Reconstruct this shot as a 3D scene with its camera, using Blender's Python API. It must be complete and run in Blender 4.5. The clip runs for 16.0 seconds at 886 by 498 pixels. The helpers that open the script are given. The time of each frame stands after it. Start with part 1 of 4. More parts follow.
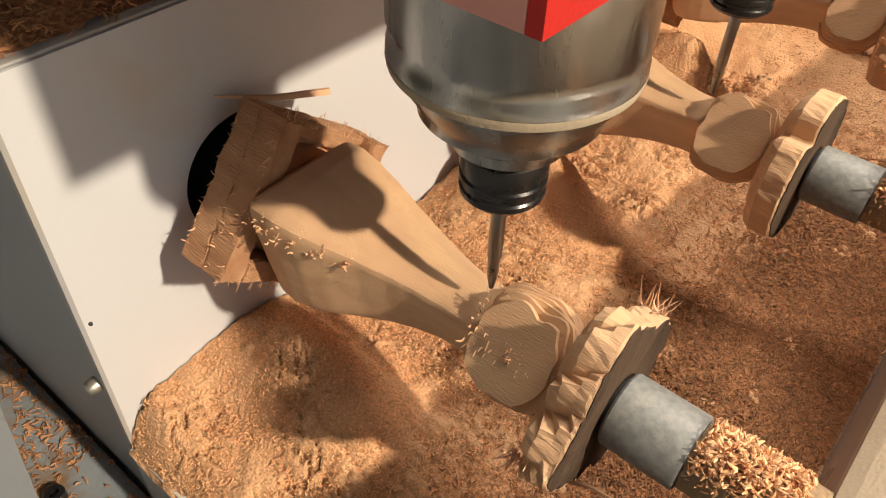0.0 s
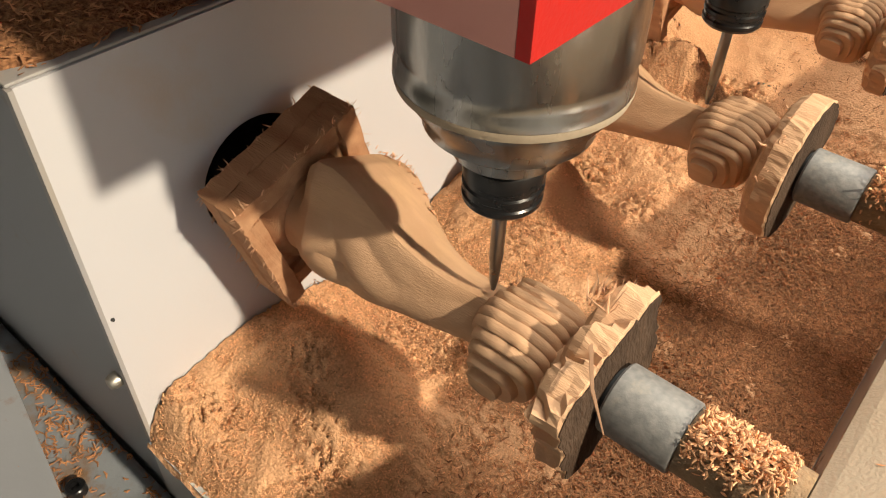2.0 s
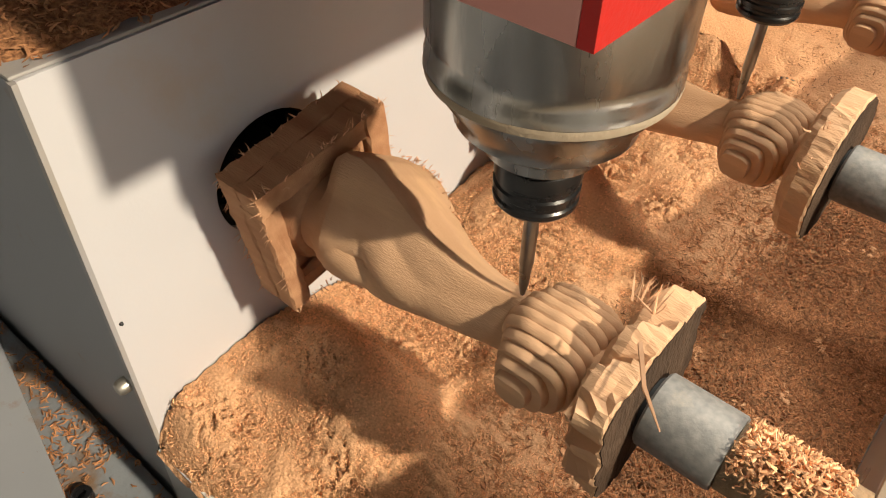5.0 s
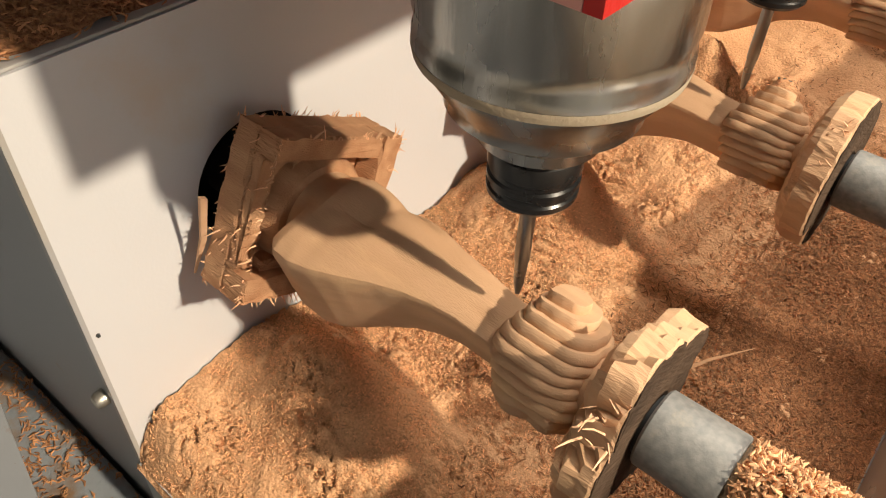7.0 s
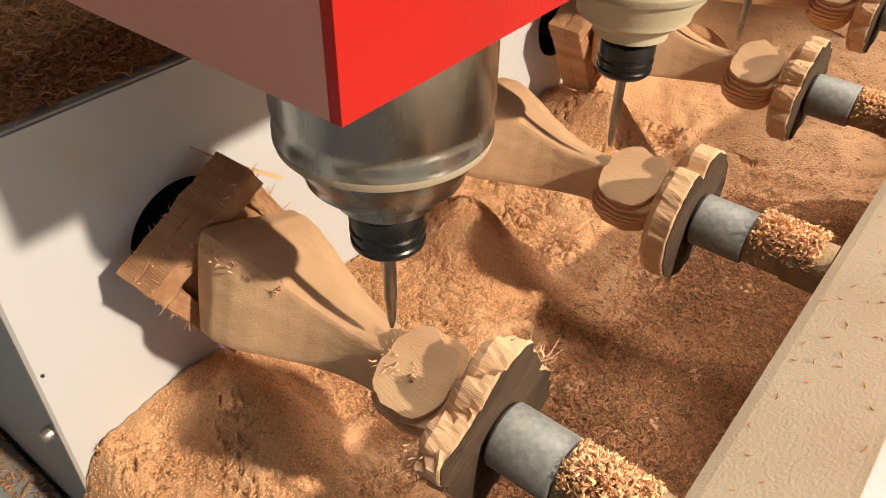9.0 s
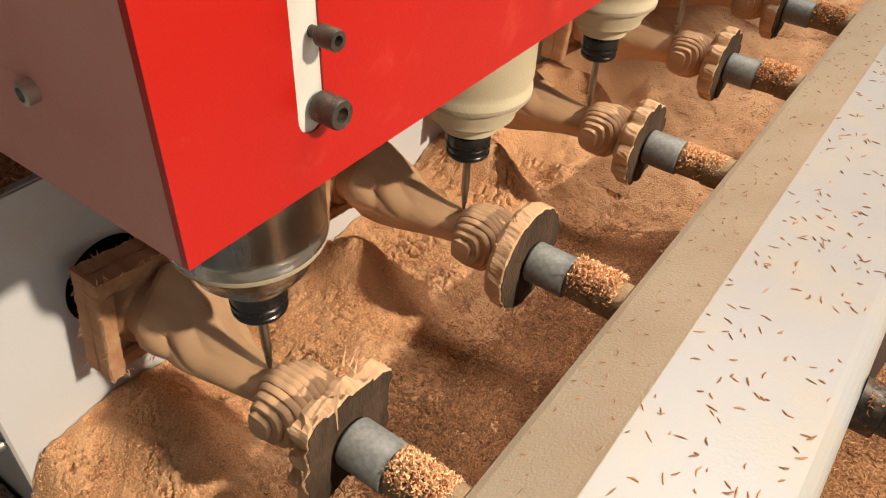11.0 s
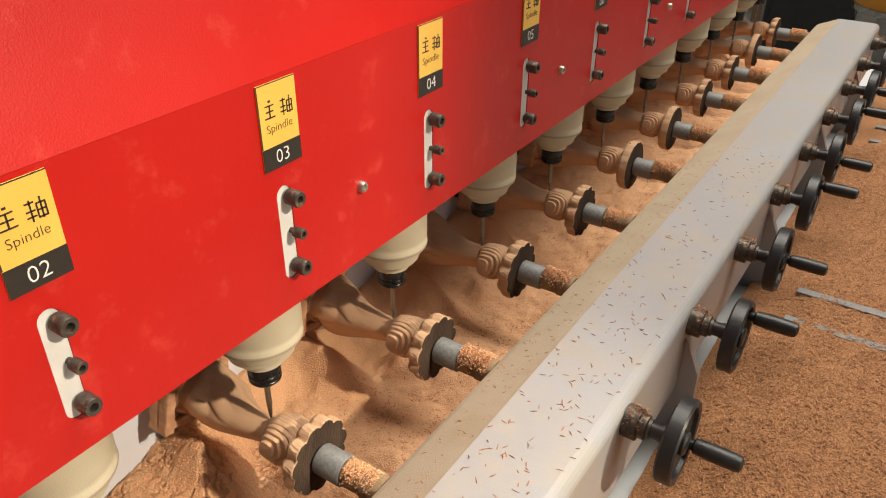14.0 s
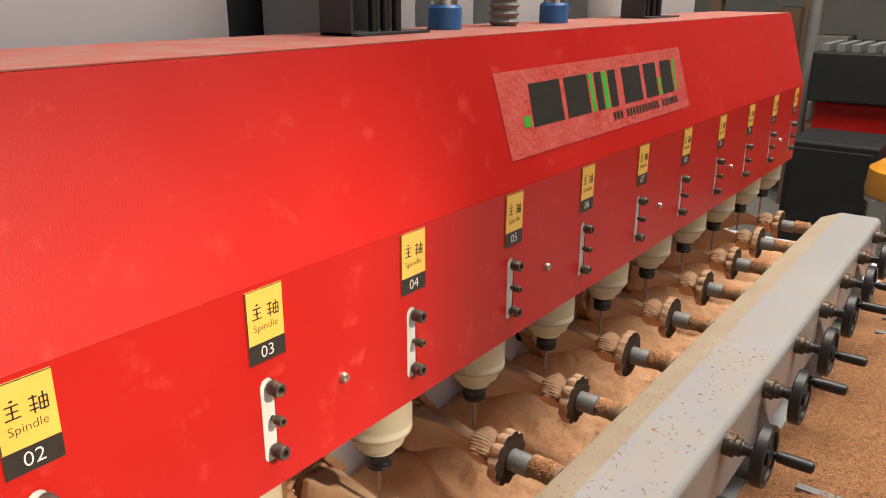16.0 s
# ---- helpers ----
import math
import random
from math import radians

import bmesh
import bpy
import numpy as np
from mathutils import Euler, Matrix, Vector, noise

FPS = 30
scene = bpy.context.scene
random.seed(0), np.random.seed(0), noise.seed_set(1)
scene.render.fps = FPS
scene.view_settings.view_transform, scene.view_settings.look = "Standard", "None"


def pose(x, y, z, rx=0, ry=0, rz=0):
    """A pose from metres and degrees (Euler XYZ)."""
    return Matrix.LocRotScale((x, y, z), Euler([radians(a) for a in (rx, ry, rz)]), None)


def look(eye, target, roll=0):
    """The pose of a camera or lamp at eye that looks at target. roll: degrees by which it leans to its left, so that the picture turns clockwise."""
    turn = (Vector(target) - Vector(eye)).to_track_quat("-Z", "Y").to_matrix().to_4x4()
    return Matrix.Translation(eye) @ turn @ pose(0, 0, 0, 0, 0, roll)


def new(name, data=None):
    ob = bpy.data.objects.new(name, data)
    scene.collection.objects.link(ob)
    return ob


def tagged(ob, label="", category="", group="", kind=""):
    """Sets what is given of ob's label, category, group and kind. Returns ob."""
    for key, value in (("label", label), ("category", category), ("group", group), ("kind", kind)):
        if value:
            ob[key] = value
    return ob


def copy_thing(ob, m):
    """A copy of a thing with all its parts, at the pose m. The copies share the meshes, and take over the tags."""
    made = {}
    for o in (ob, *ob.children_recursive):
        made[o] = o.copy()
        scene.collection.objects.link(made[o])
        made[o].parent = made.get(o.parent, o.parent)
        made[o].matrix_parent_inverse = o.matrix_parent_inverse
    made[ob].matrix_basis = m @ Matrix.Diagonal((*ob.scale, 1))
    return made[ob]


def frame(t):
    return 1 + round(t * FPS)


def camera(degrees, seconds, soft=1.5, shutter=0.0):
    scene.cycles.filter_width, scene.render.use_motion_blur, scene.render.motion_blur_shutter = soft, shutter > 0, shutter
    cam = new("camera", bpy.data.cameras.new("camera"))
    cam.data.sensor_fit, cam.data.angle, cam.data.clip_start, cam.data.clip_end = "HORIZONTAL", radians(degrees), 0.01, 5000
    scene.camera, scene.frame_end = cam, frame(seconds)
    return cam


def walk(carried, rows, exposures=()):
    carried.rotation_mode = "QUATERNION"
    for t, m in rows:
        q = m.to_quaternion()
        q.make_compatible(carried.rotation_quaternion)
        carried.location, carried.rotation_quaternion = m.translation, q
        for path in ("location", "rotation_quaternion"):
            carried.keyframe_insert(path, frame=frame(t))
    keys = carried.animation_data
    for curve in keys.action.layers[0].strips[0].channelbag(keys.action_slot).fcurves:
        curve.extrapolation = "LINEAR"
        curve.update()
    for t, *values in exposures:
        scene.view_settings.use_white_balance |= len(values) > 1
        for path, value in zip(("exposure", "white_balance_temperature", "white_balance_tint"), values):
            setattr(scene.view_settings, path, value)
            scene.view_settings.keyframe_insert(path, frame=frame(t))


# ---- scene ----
cam = camera(59.91, 16.0, soft=1.1)
PATH = [  # seconds, eye, yaw, pitch, roll
    (0, 0.1181, -0.1809, 1.2440, 38.44, -43.24, 2.53),
    (0.5, 0.1216, -0.1801, 1.2449, 38.62, -42.89, 2.41),
    (1, 0.1238, -0.1794, 1.2441, 38.94, -42.83, 2.23),
    (1.5, 0.1257, -0.1863, 1.2488, 39.00, -42.68, 2.09),
    (2, 0.1294, -0.1918, 1.2511, 39.42, -42.52, 1.73),
    (2.5, 0.1304, -0.1958, 1.2517, 39.75, -42.62, 1.50),
    (3, 0.1266, -0.2008, 1.2481, 39.87, -42.70, 1.52),
    (3.5, 0.1252, -0.2011, 1.2478, 39.92, -42.69, 1.39),
    (4, 0.1236, -0.1983, 1.2475, 40.00, -42.60, 1.30),
    (6.5, 0.0995, -0.1757, 1.2329, 39.16, -43.40, 2.21),
    (7, 0.1053, -0.1762, 1.2366, 38.96, -43.07, 2.16),
    (7.5, 0.1127, -0.1818, 1.2415, 39.12, -42.47, 2.00),
    (8, 0.1216, -0.1898, 1.2488, 39.00, -41.55, 1.92),
    (8.5, 0.1331, -0.1875, 1.2558, 38.78, -40.77, 1.60),
    (9, 0.1690, -0.1800, 1.2729, 37.98, -39.51, 1.04),
    (9.5, 0.1945, -0.1699, 1.2862, 37.14, -38.35, 0.51),
    (9.7, 0.2007, -0.1666, 1.2896, 36.74, -37.97, 0.53),
    (11.8, 0.2862, -0.2020, 1.4522, 33.52, -41.40, 3.74),
    (12, 0.2946, -0.1898, 1.4731, 33.62, -41.24, 3.45),
    (12.5, 0.3200, -0.1358, 1.5091, 33.05, -38.00, 2.84),
    (13, 0.3742, -0.0721, 1.5337, 33.12, -34.86, 2.00),
    (13.5, 0.4185, -0.0340, 1.5463, 33.47, -33.15, 1.01),
    (14, 0.4505, 0.0230, 1.5493, 33.46, -30.90, 0.23),
    (14.5, 0.4847, 0.0586, 1.5643, 33.59, -27.23, -0.21),
    (15, 0.5232, 0.0621, 1.5983, 34.10, -21.67, -0.43),
    (15.5, 0.5386, 0.0607, 1.6084, 34.99, -18.79, -0.38),
    (16, 0.5294, 0.0158, 1.6081, 36.72, -18.59, 0.31),
]
walk(cam, [(t, pose(x, y, z, 90 + p, 0, w) @ pose(0, 0, 0, 0, 0, r)) for t, x, y, z, w, p, r in PATH],
     exposures=[(0, 0.17, 7350, 9), (9.0, 0.2, 7350, 9), (12.0, -0.16, 7250, 9), (14.0, -0.17, 7000, 9), (15, 0.0, 6950, 9), (16, 0.07, 6900, 9)])

# ---- world, sun, exposure ----
SUN = Vector((1.0, 0.09, 0.66)).normalized()
world = bpy.data.worlds.new("sky")
scene.world = world
world.use_nodes = True
wn = world.node_tree.nodes
sky = wn.new("ShaderNodeTexSky")
sky.sky_type, sky.sun_disc = "NISHITA", False
sky.sun_elevation, sky.sun_rotation = math.asin(SUN.z), math.atan2(SUN.x, SUN.y)
wn["Background"].inputs["Strength"].default_value = 0.085
world.node_tree.links.new(sky.outputs[0], wn["Background"].inputs["Color"])
lamp = bpy.data.lights.new("sun", "SUN")
lamp.energy, lamp.angle, lamp.color = 3.9, radians(2.2), (1.0, 0.9, 0.76)
sun = new("sun", lamp)
sun.matrix_world = look(SUN * 20, (0, 0, 0))
roof_light = bpy.data.lights.new("skylight", "AREA")
roof_light.shape, roof_light.size, roof_light.size_y, roof_light.energy, roof_light.color = "RECTANGLE", 4.0, 3.4, 460.0, (1.0, 0.96, 0.9)
opening = new("skylight", roof_light)
opening.matrix_world = pose(0.9, 2.6, 5.59)



# ---- materials ----
def material(name, colour, rough=0.5, metal=0.0, second=None, scale=40.0, mix=0.5, bump=0.0, bump_scale=300.0,
             stain=None, stain_scale=9.0, stain_at=0.55, coat=0.0, spec=0.5, stretch=(1, 1, 1), rand=0.0):
    """Two-scale procedural surface: grain between two colours, larger stains, and fine relief."""
    m = bpy.data.materials.new(name)
    m.use_nodes = True
    n, l = m.node_tree.nodes, m.node_tree.links
    b = n["Principled BSDF"]
    b.inputs["Roughness"].default_value, b.inputs["Metallic"].default_value = rough, metal
    b.inputs["Coat Weight"].default_value, b.inputs["Specular IOR Level"].default_value = coat, spec
    co = n.new("ShaderNodeTexCoord")
    mp = n.new("ShaderNodeMapping")
    mp.inputs["Scale"].default_value = stretch
    l.new(co.outputs["Object"], mp.inputs[0])
    src = mp.outputs[0]
    g = n.new("ShaderNodeTexNoise")
    g.inputs["Scale"].default_value, g.inputs["Detail"].default_value = scale, 6
    l.new(src, g.inputs["Vector"])
    r = n.new("ShaderNodeValToRGB")
    sec = second or tuple(c * 0.75 for c in colour)
    r.color_ramp.elements[0].position, r.color_ramp.elements[1].position = 0.5 - mix / 2, 0.5 + mix / 2
    r.color_ramp.elements[0].color, r.color_ramp.elements[1].color = (*sec, 1), (*colour, 1)
    l.new(g.outputs[0], r.inputs[0])
    out = r.outputs[0]
    if stain:
        s = n.new("ShaderNodeTexNoise")
        s.inputs["Scale"].default_value, s.inputs["Detail"].default_value = stain_scale, 8
        s.inputs["Roughness"].default_value = 0.65
        l.new(src, s.inputs["Vector"])
        sr = n.new("ShaderNodeValToRGB")
        sr.color_ramp.elements[0].position, sr.color_ramp.elements[1].position = stain_at, stain_at + 0.18
        l.new(s.outputs[0], sr.inputs[0])
        mx = n.new("ShaderNodeMix")
        mx.data_type = "RGBA"
        l.new(sr.outputs[0], mx.inputs[0])
        l.new(out, mx.inputs[6])
        mx.inputs[7].default_value = (*stain, 1)
        out = mx.outputs[2]
    if rand:
        ge = n.new("ShaderNodeNewGeometry")
        hs = n.new("ShaderNodeHueSaturation")
        ma = n.new("ShaderNodeMapRange")
        ma.inputs["To Min"].default_value, ma.inputs["To Max"].default_value = 1 - rand, 1 + rand
        l.new(ge.outputs["Random Per Island"], ma.inputs[0])
        l.new(ma.outputs[0], hs.inputs["Value"])
        l.new(out, hs.inputs["Color"])
        out = hs.outputs[0]
    l.new(out, b.inputs["Base Color"])
    rr = n.new("ShaderNodeMapRange")
    rr.inputs["To Min"].default_value, rr.inputs["To Max"].default_value = max(rough - 0.1, 0.05), min(rough + 0.12, 1)
    l.new(g.outputs[0], rr.inputs[0])
    l.new(rr.outputs[0], b.inputs["Roughness"])
    if bump:
        k = n.new("ShaderNodeTexNoise")
        k.inputs["Scale"].default_value, k.inputs["Detail"].default_value = bump_scale, 4
        l.new(src, k.inputs["Vector"])
        u = n.new("ShaderNodeBump")
        u.inputs["Strength"].default_value, u.inputs["Distance"].default_value = bump, 1.0 / bump_scale
        l.new(k.outputs[0], u.inputs["Height"])
        l.new(u.outputs[0], b.inputs["Normal"])
    return m


DUST = (0.86, 0.50, 0.285)
M_DUST = material("sawdust", DUST, 0.95, second=(0.64, 0.345, 0.18), scale=800, mix=0.3, bump=1.0, bump_scale=520,
                  stain=(0.76, 0.42, 0.23), stain_scale=14, stain_at=0.5)
M_CHIP = material("wood_chips", (0.5, 0.25, 0.12), 0.85, second=(0.34, 0.15, 0.065), scale=120, bump=0.5, bump_scale=900, rand=0.45)
M_FINE = material("fine_shavings", (0.84, 0.49, 0.275), 0.9, second=(0.72, 0.4, 0.205), scale=120, rand=0.4)
M_BEDCHIP = material("bed_shavings", (0.5, 0.245, 0.12), 0.9, second=(0.35, 0.16, 0.075), scale=120, rand=0.5)
M_PALE = material("pale_shavings", (0.8, 0.5, 0.32), 0.8, second=(0.66, 0.36, 0.2), scale=120, rand=0.3)
M_CHIPBED = material("chip_bed", (0.44, 0.21, 0.095), 0.95, second=(0.2, 0.085, 0.035), scale=420, mix=0.25, bump=1.0, bump_scale=420)
M_WOOD = material("carved_wood", (0.72, 0.46, 0.295), 0.9, spec=0.2, second=(0.58, 0.345, 0.2), scale=30, mix=0.8, bump=0.35, bump_scale=700,
                  stretch=(0.35, 3, 3), stain=(0.74, 0.48, 0.28), stain_scale=22, stain_at=0.52)
M_BLOCK = material("raw_block_wood", (0.66, 0.38, 0.22), 0.9, spec=0.2, second=(0.44, 0.21, 0.11), scale=26, mix=0.5, bump=0.7, bump_scale=420,
                   stretch=(0.5, 4, 4))
# Natural wood of the collar ends, with their shade put into the colour.
M_ENDGRAIN = material("shaded_end_grain", (0.11, 0.072, 0.05), 0.85, spec=0.12, second=(0.045, 0.03, 0.022), scale=90, bump=0.8, bump_scale=500, stretch=(1, 1, 0.3))
M_RED = material("red_paint", (0.51, 0.011, 0.008), 0.4, spec=0.4, second=(0.46, 0.009, 0.007), scale=6, bump=0.14, bump_scale=700,
                 stain=(0.6, 0.05, 0.036), stain_scale=26, stain_at=0.58)
M_REDDUST = material("dusty_red_paint", (0.72, 0.36, 0.31), 0.8, second=(0.66, 0.28, 0.235), scale=12, bump=0.2, bump_scale=500, stain=(0.74, 0.46, 0.4), stain_scale=9)
M_WHITE = material("white_paint", (0.37, 0.372, 0.385), 0.3, second=(0.33, 0.325, 0.33), scale=5, bump=0.06, bump_scale=500,
                   stain=(0.375, 0.35, 0.32), stain_scale=16, stain_at=0.44)
M_DUSTY = material("dusty_paint", (0.44, 0.37, 0.28), 0.85, second=(0.37, 0.29, 0.2), scale=14, bump=0.3, bump_scale=600,
                   stain=(0.55, 0.4, 0.25), stain_scale=22, stain_at=0.62)
M_CLAMP = material("clamp_paint", (0.72, 0.71, 0.68), 0.45, second=(0.64, 0.62, 0.58), scale=40, stain=(0.5, 0.4, 0.3), stain_scale=60, stain_at=0.62)
M_GREY = material("grey_paint", (0.62, 0.64, 0.65), 0.4, second=(0.55, 0.57, 0.58), scale=4, bump=0.05, bump_scale=400,
                  stain=(0.56, 0.5, 0.43), stain_scale=5, stain_at=0.6)
# Worn ledge paint, darker than the bed's to carry the shade lying there.
M_LEDGE = material("worn_shaded_grey_paint", (0.3, 0.33, 0.36), 0.5, second=(0.2, 0.22, 0.24), scale=9, bump=0.2, bump_scale=300, stain=(0.24, 0.15, 0.09), stain_scale=30, stain_at=0.5)
M_PLATE = material("plate_paint", (0.60, 0.605, 0.635), 0.5, second=(0.56, 0.56, 0.585), scale=6, bump=0.04, bump_scale=500,
                   stain=(0.58, 0.5, 0.44), stain_scale=7, stain_at=0.62)
# End panel and ledge cover: grey paint darkened to hold their shade.
M_SIDE = material("blue_grey_paint", (0.36, 0.38, 0.41), 0.45, second=(0.29, 0.31, 0.34), scale=5, bump=0.08, bump_scale=400, stain=(0.3, 0.2, 0.13), stain_scale=40, stain_at=0.62)
M_PITCH = material("pitch_black_enamel", (0.008, 0.008, 0.009), 0.6, second=(0.012, 0.012, 0.012), scale=20, bump=0.1, bump_scale=300)
M_ROSE = material("rosy_dust_film", (0.36, 0.2, 0.16), 0.8, second=(0.42, 0.06, 0.045), scale=22, bump=0.25, bump_scale=600)
M_BLACK = material("black_plastic", (0.018, 0.018, 0.019), 0.4, scale=60, bump=0.15, bump_scale=500)
M_RUBBER = material("black_rubber", (0.008, 0.008, 0.008), 0.9)
M_NUT = material("black_nut", (0.012, 0.012, 0.013), 0.28, scale=90, stain=(0.16, 0.1, 0.06), stain_scale=120, stain_at=0.66)
M_STEEL = material("bright_steel", (0.62, 0.62, 0.6), 0.24, 1.0, scale=40, mix=0.8, bump=0.05, bump_scale=600)
M_BODY = material("spindle_steel", (0.44, 0.43, 0.41), 0.24, 1.0, second=(0.27, 0.26, 0.24), scale=60, stretch=(1, 1, 0.25),
                  stain=(0.45, 0.41, 0.35), stain_scale=130, stain_at=0.58, bump=0.06, bump_scale=500)
M_TOOL = material("carbide_tool", (0.33, 0.33, 0.33), 0.3, 1.0, scale=80)
M_CREAM = material("dusty_spindle", (0.6, 0.53, 0.39), 0.7, second=(0.52, 0.43, 0.29), scale=16, bump=0.2, bump_scale=700,
                   stain=(0.58, 0.4, 0.22), stain_scale=20, stain_at=0.6)
M_SLEEVE = material("grey_sleeve", (0.27, 0.27, 0.26), 0.6, 0.3, second=(0.185, 0.19, 0.19), scale=330, mix=0.35, bump=0.1, bump_scale=900,
                    stain=(0.42, 0.37, 0.29), stain_scale=45, stain_at=0.6)
M_QUILL = material("dusty_quill", (0.4, 0.27, 0.15), 0.85, second=(0.2, 0.14, 0.09), scale=80, bump=0.6, bump_scale=500)
M_BOLT = material("oxide_bolt", (0.13, 0.11, 0.09), 0.5, 0.6, second=(0.05, 0.045, 0.04), scale=200, stain=(0.4, 0.27, 0.16), stain_scale=150, stain_at=0.55)
M_SCREW = material("zinc_screw", (0.6, 0.57, 0.5), 0.4, 0.9, scale=200, stain=(0.4, 0.3, 0.2), stain_scale=200)
M_YELLOW = material("yellow_sign", (0.86, 0.53, 0.11), 0.4, second=(0.82, 0.48, 0.09), scale=30)
M_INK = material("black_ink", (0.02, 0.018, 0.016), 0.45, second=(0.03, 0.025, 0.02), scale=90)
M_PAPER = material("white_print", (0.82, 0.8, 0.76), 0.5, scale=60, second=(0.75, 0.72, 0.68))
M_GREEN = material("green_print", (0.07, 0.42, 0.05), 0.4, scale=60)
M_FILM = material("clear_sticker", (0.56, 0.055, 0.045), 0.22, second=(0.62, 0.13, 0.11), scale=25, bump=0.4, bump_scale=110,
                  stain=(0.7, 0.22, 0.19), stain_scale=16, stain_at=0.6, coat=0.3)
# Dark steel parts; also colours the sheet standing for shade behind the columns.
M_SHADE = material("dark_steel_and_shade", (0.06, 0.065, 0.07), 0.5, 0.3, scale=30)
M_BLUE = material("blue_cap", (0.03, 0.17, 0.45), 0.4, scale=30)
M_CONCRETE = material("concrete", (0.3, 0.29, 0.27), 0.85, second=(0.24, 0.23, 0.215), scale=8, bump=0.3, bump_scale=90, stain=(0.22, 0.18, 0.14), stain_scale=1.2)
M_PLASTER = material("wall_plaster", (0.2, 0.195, 0.18), 0.8, second=(0.15, 0.145, 0.135), scale=3, bump=0.1, bump_scale=60, stain=(0.18, 0.17, 0.15), stain_scale=0.8)
M_ROOF = material("roof_sheet", (0.25, 0.25, 0.25), 0.6, second=(0.2, 0.2, 0.2), scale=3)
M_ORANGE = material("orange_plastic", (0.75, 0.32, 0.03), 0.4, scale=20)
M_PVC = material("grey_plastic", (0.25, 0.26, 0.27), 0.45, scale=20)
M_BROWN = material("old_timber", (0.16, 0.1, 0.06), 0.8, second=(0.09, 0.055, 0.035), scale=9, stretch=(1, 1, 0.2))


# ---- helpers of the scene ----
def smooth(bm, on=True):
    for f in bm.faces:
        f.smooth = on
    return bm


def part(name, bm, mat, parent=None, label="", at=None, flat=False):
    """Links a bmesh as one mesh object under a thing or a part."""
    me = bpy.data.meshes.new(name)
    bm.normal_update()
    bm.to_mesh(me)
    bm.free()
    me.materials.append(mat)
    ob = new(name, me)
    if parent:
        ob.parent = parent
    if at is not None:
        ob.matrix_basis = at
    if label:
        ob["label"] = label
    return ob


def box(x0, x1, y0, y1, z0, z1, bevel=0.0, seg=2):
    bm = bmesh.new()
    bmesh.ops.create_cube(bm, size=1)
    bmesh.ops.scale(bm, vec=(x1 - x0, y1 - y0, z1 - z0), verts=bm.verts)
    bmesh.ops.translate(bm, vec=((x0 + x1) / 2, (y0 + y1) / 2, (z0 + z1) / 2), verts=bm.verts)
    if bevel:
        bmesh.ops.bevel(bm, geom=bm.edges, offset=bevel, segments=seg, affect="EDGES", profile=0.5)
    return bm


def join(*bms):
    out = bms[0]
    for b in bms[1:]:
        me = bpy.data.meshes.new("tmp")
        b.to_mesh(me)
        b.free()
        out.from_mesh(me)
        bpy.data.meshes.remove(me)
    return out


def lathe(profile, seg=40, axis="z", caps=True, wobble=None):
    """Turns (radius, height) pairs about an axis; wobble(a, h) scales the radius."""
    bm = bmesh.new()
    rings = []
    for r, h in profile:
        ring = []
        for i in range(seg):
            a = 2 * math.pi * i / seg
            q = r * (wobble(a, h) if wobble else 1)
            c, s = q * math.cos(a), q * math.sin(a)
            ring.append(bm.verts.new((c, s, h) if axis == "z" else (h, c, s) if axis == "x" else (s, h, c)))
        rings.append(ring)
    for a, b in zip(rings, rings[1:]):
        for i in range(seg):
            j = (i + 1) % seg
            bm.faces.new((a[i], a[j], b[j], b[i]))
    if caps:
        bm.faces.new(rings[0][::-1])
        bm.faces.new(rings[-1])
    bmesh.ops.recalc_face_normals(bm, faces=bm.faces)
    for f in bm.faces:
        f.smooth = len(f.verts) == 4
    for e in bm.edges:
        if len(e.link_faces) == 2 and e.calc_face_angle(0) > 0.6:
            e.smooth = False
    return bm


def prism(points, y0, y1):
    """A profile of (x, z) drawn out along y."""
    bm = bmesh.new()
    a = [bm.verts.new((x, y0, z)) for x, z in points]
    b = [bm.verts.new((x, y1, z)) for x, z in points]
    for i in range(len(a)):
        j = (i + 1) % len(a)
        bm.faces.new((a[i], a[j], b[j], b[i]))
    bm.faces.new(a)
    bm.faces.new(b)
    bmesh.ops.recalc_face_normals(bm, faces=bm.faces)
    return bm


def pierced(outline, holes, x, thick):
    """A sheet in the y-z plane at x (front) with holes, thick towards -x."""
    bm = bmesh.new()
    loops = []
    for pts in [outline] + holes:
        vs = [bm.verts.new((x, y, z)) for y, z in pts]
        es = [bm.edges.new((vs[i], vs[(i + 1) % len(vs)])) for i in range(len(vs))]
        loops.append((vs, es))
    bmesh.ops.triangle_fill(bm, use_beauty=True, edges=[e for _, es in loops for e in es], normal=(1, 0, 0))
    for vs, _ in loops:
        back = [bm.verts.new(v.co - Vector((thick, 0, 0))) for v in vs]
        for i in range(len(vs)):
            j = (i + 1) % len(vs)
            bm.faces.new((vs[i], vs[j], back[j], back[i]))
    bmesh.ops.recalc_face_normals(bm, faces=bm.faces)
    return bm


def thing(name, label, category, group="", at=None, kind=""):
    ob = new(name)
    if at is not None:
        ob.matrix_basis = at
    return tagged(ob, label, category, group, kind)


def turned(bm, m):
    bm.transform(m)
    return bm


def circle(y, z, r, n=40):
    return [(y + r * math.cos(2 * math.pi * i / n), z + r * math.sin(2 * math.pi * i / n)) for i in range(n)]


def stadium(y, z0, z1, r, n=10):
    return [(y + r * math.cos(math.pi * i / n), z1 + r * math.sin(math.pi * i / n)) for i in range(n + 1)] + \
           [(y - r * math.cos(math.pi * i / n), z0 - r * math.sin(math.pi * i / n)) for i in range(n + 1)]


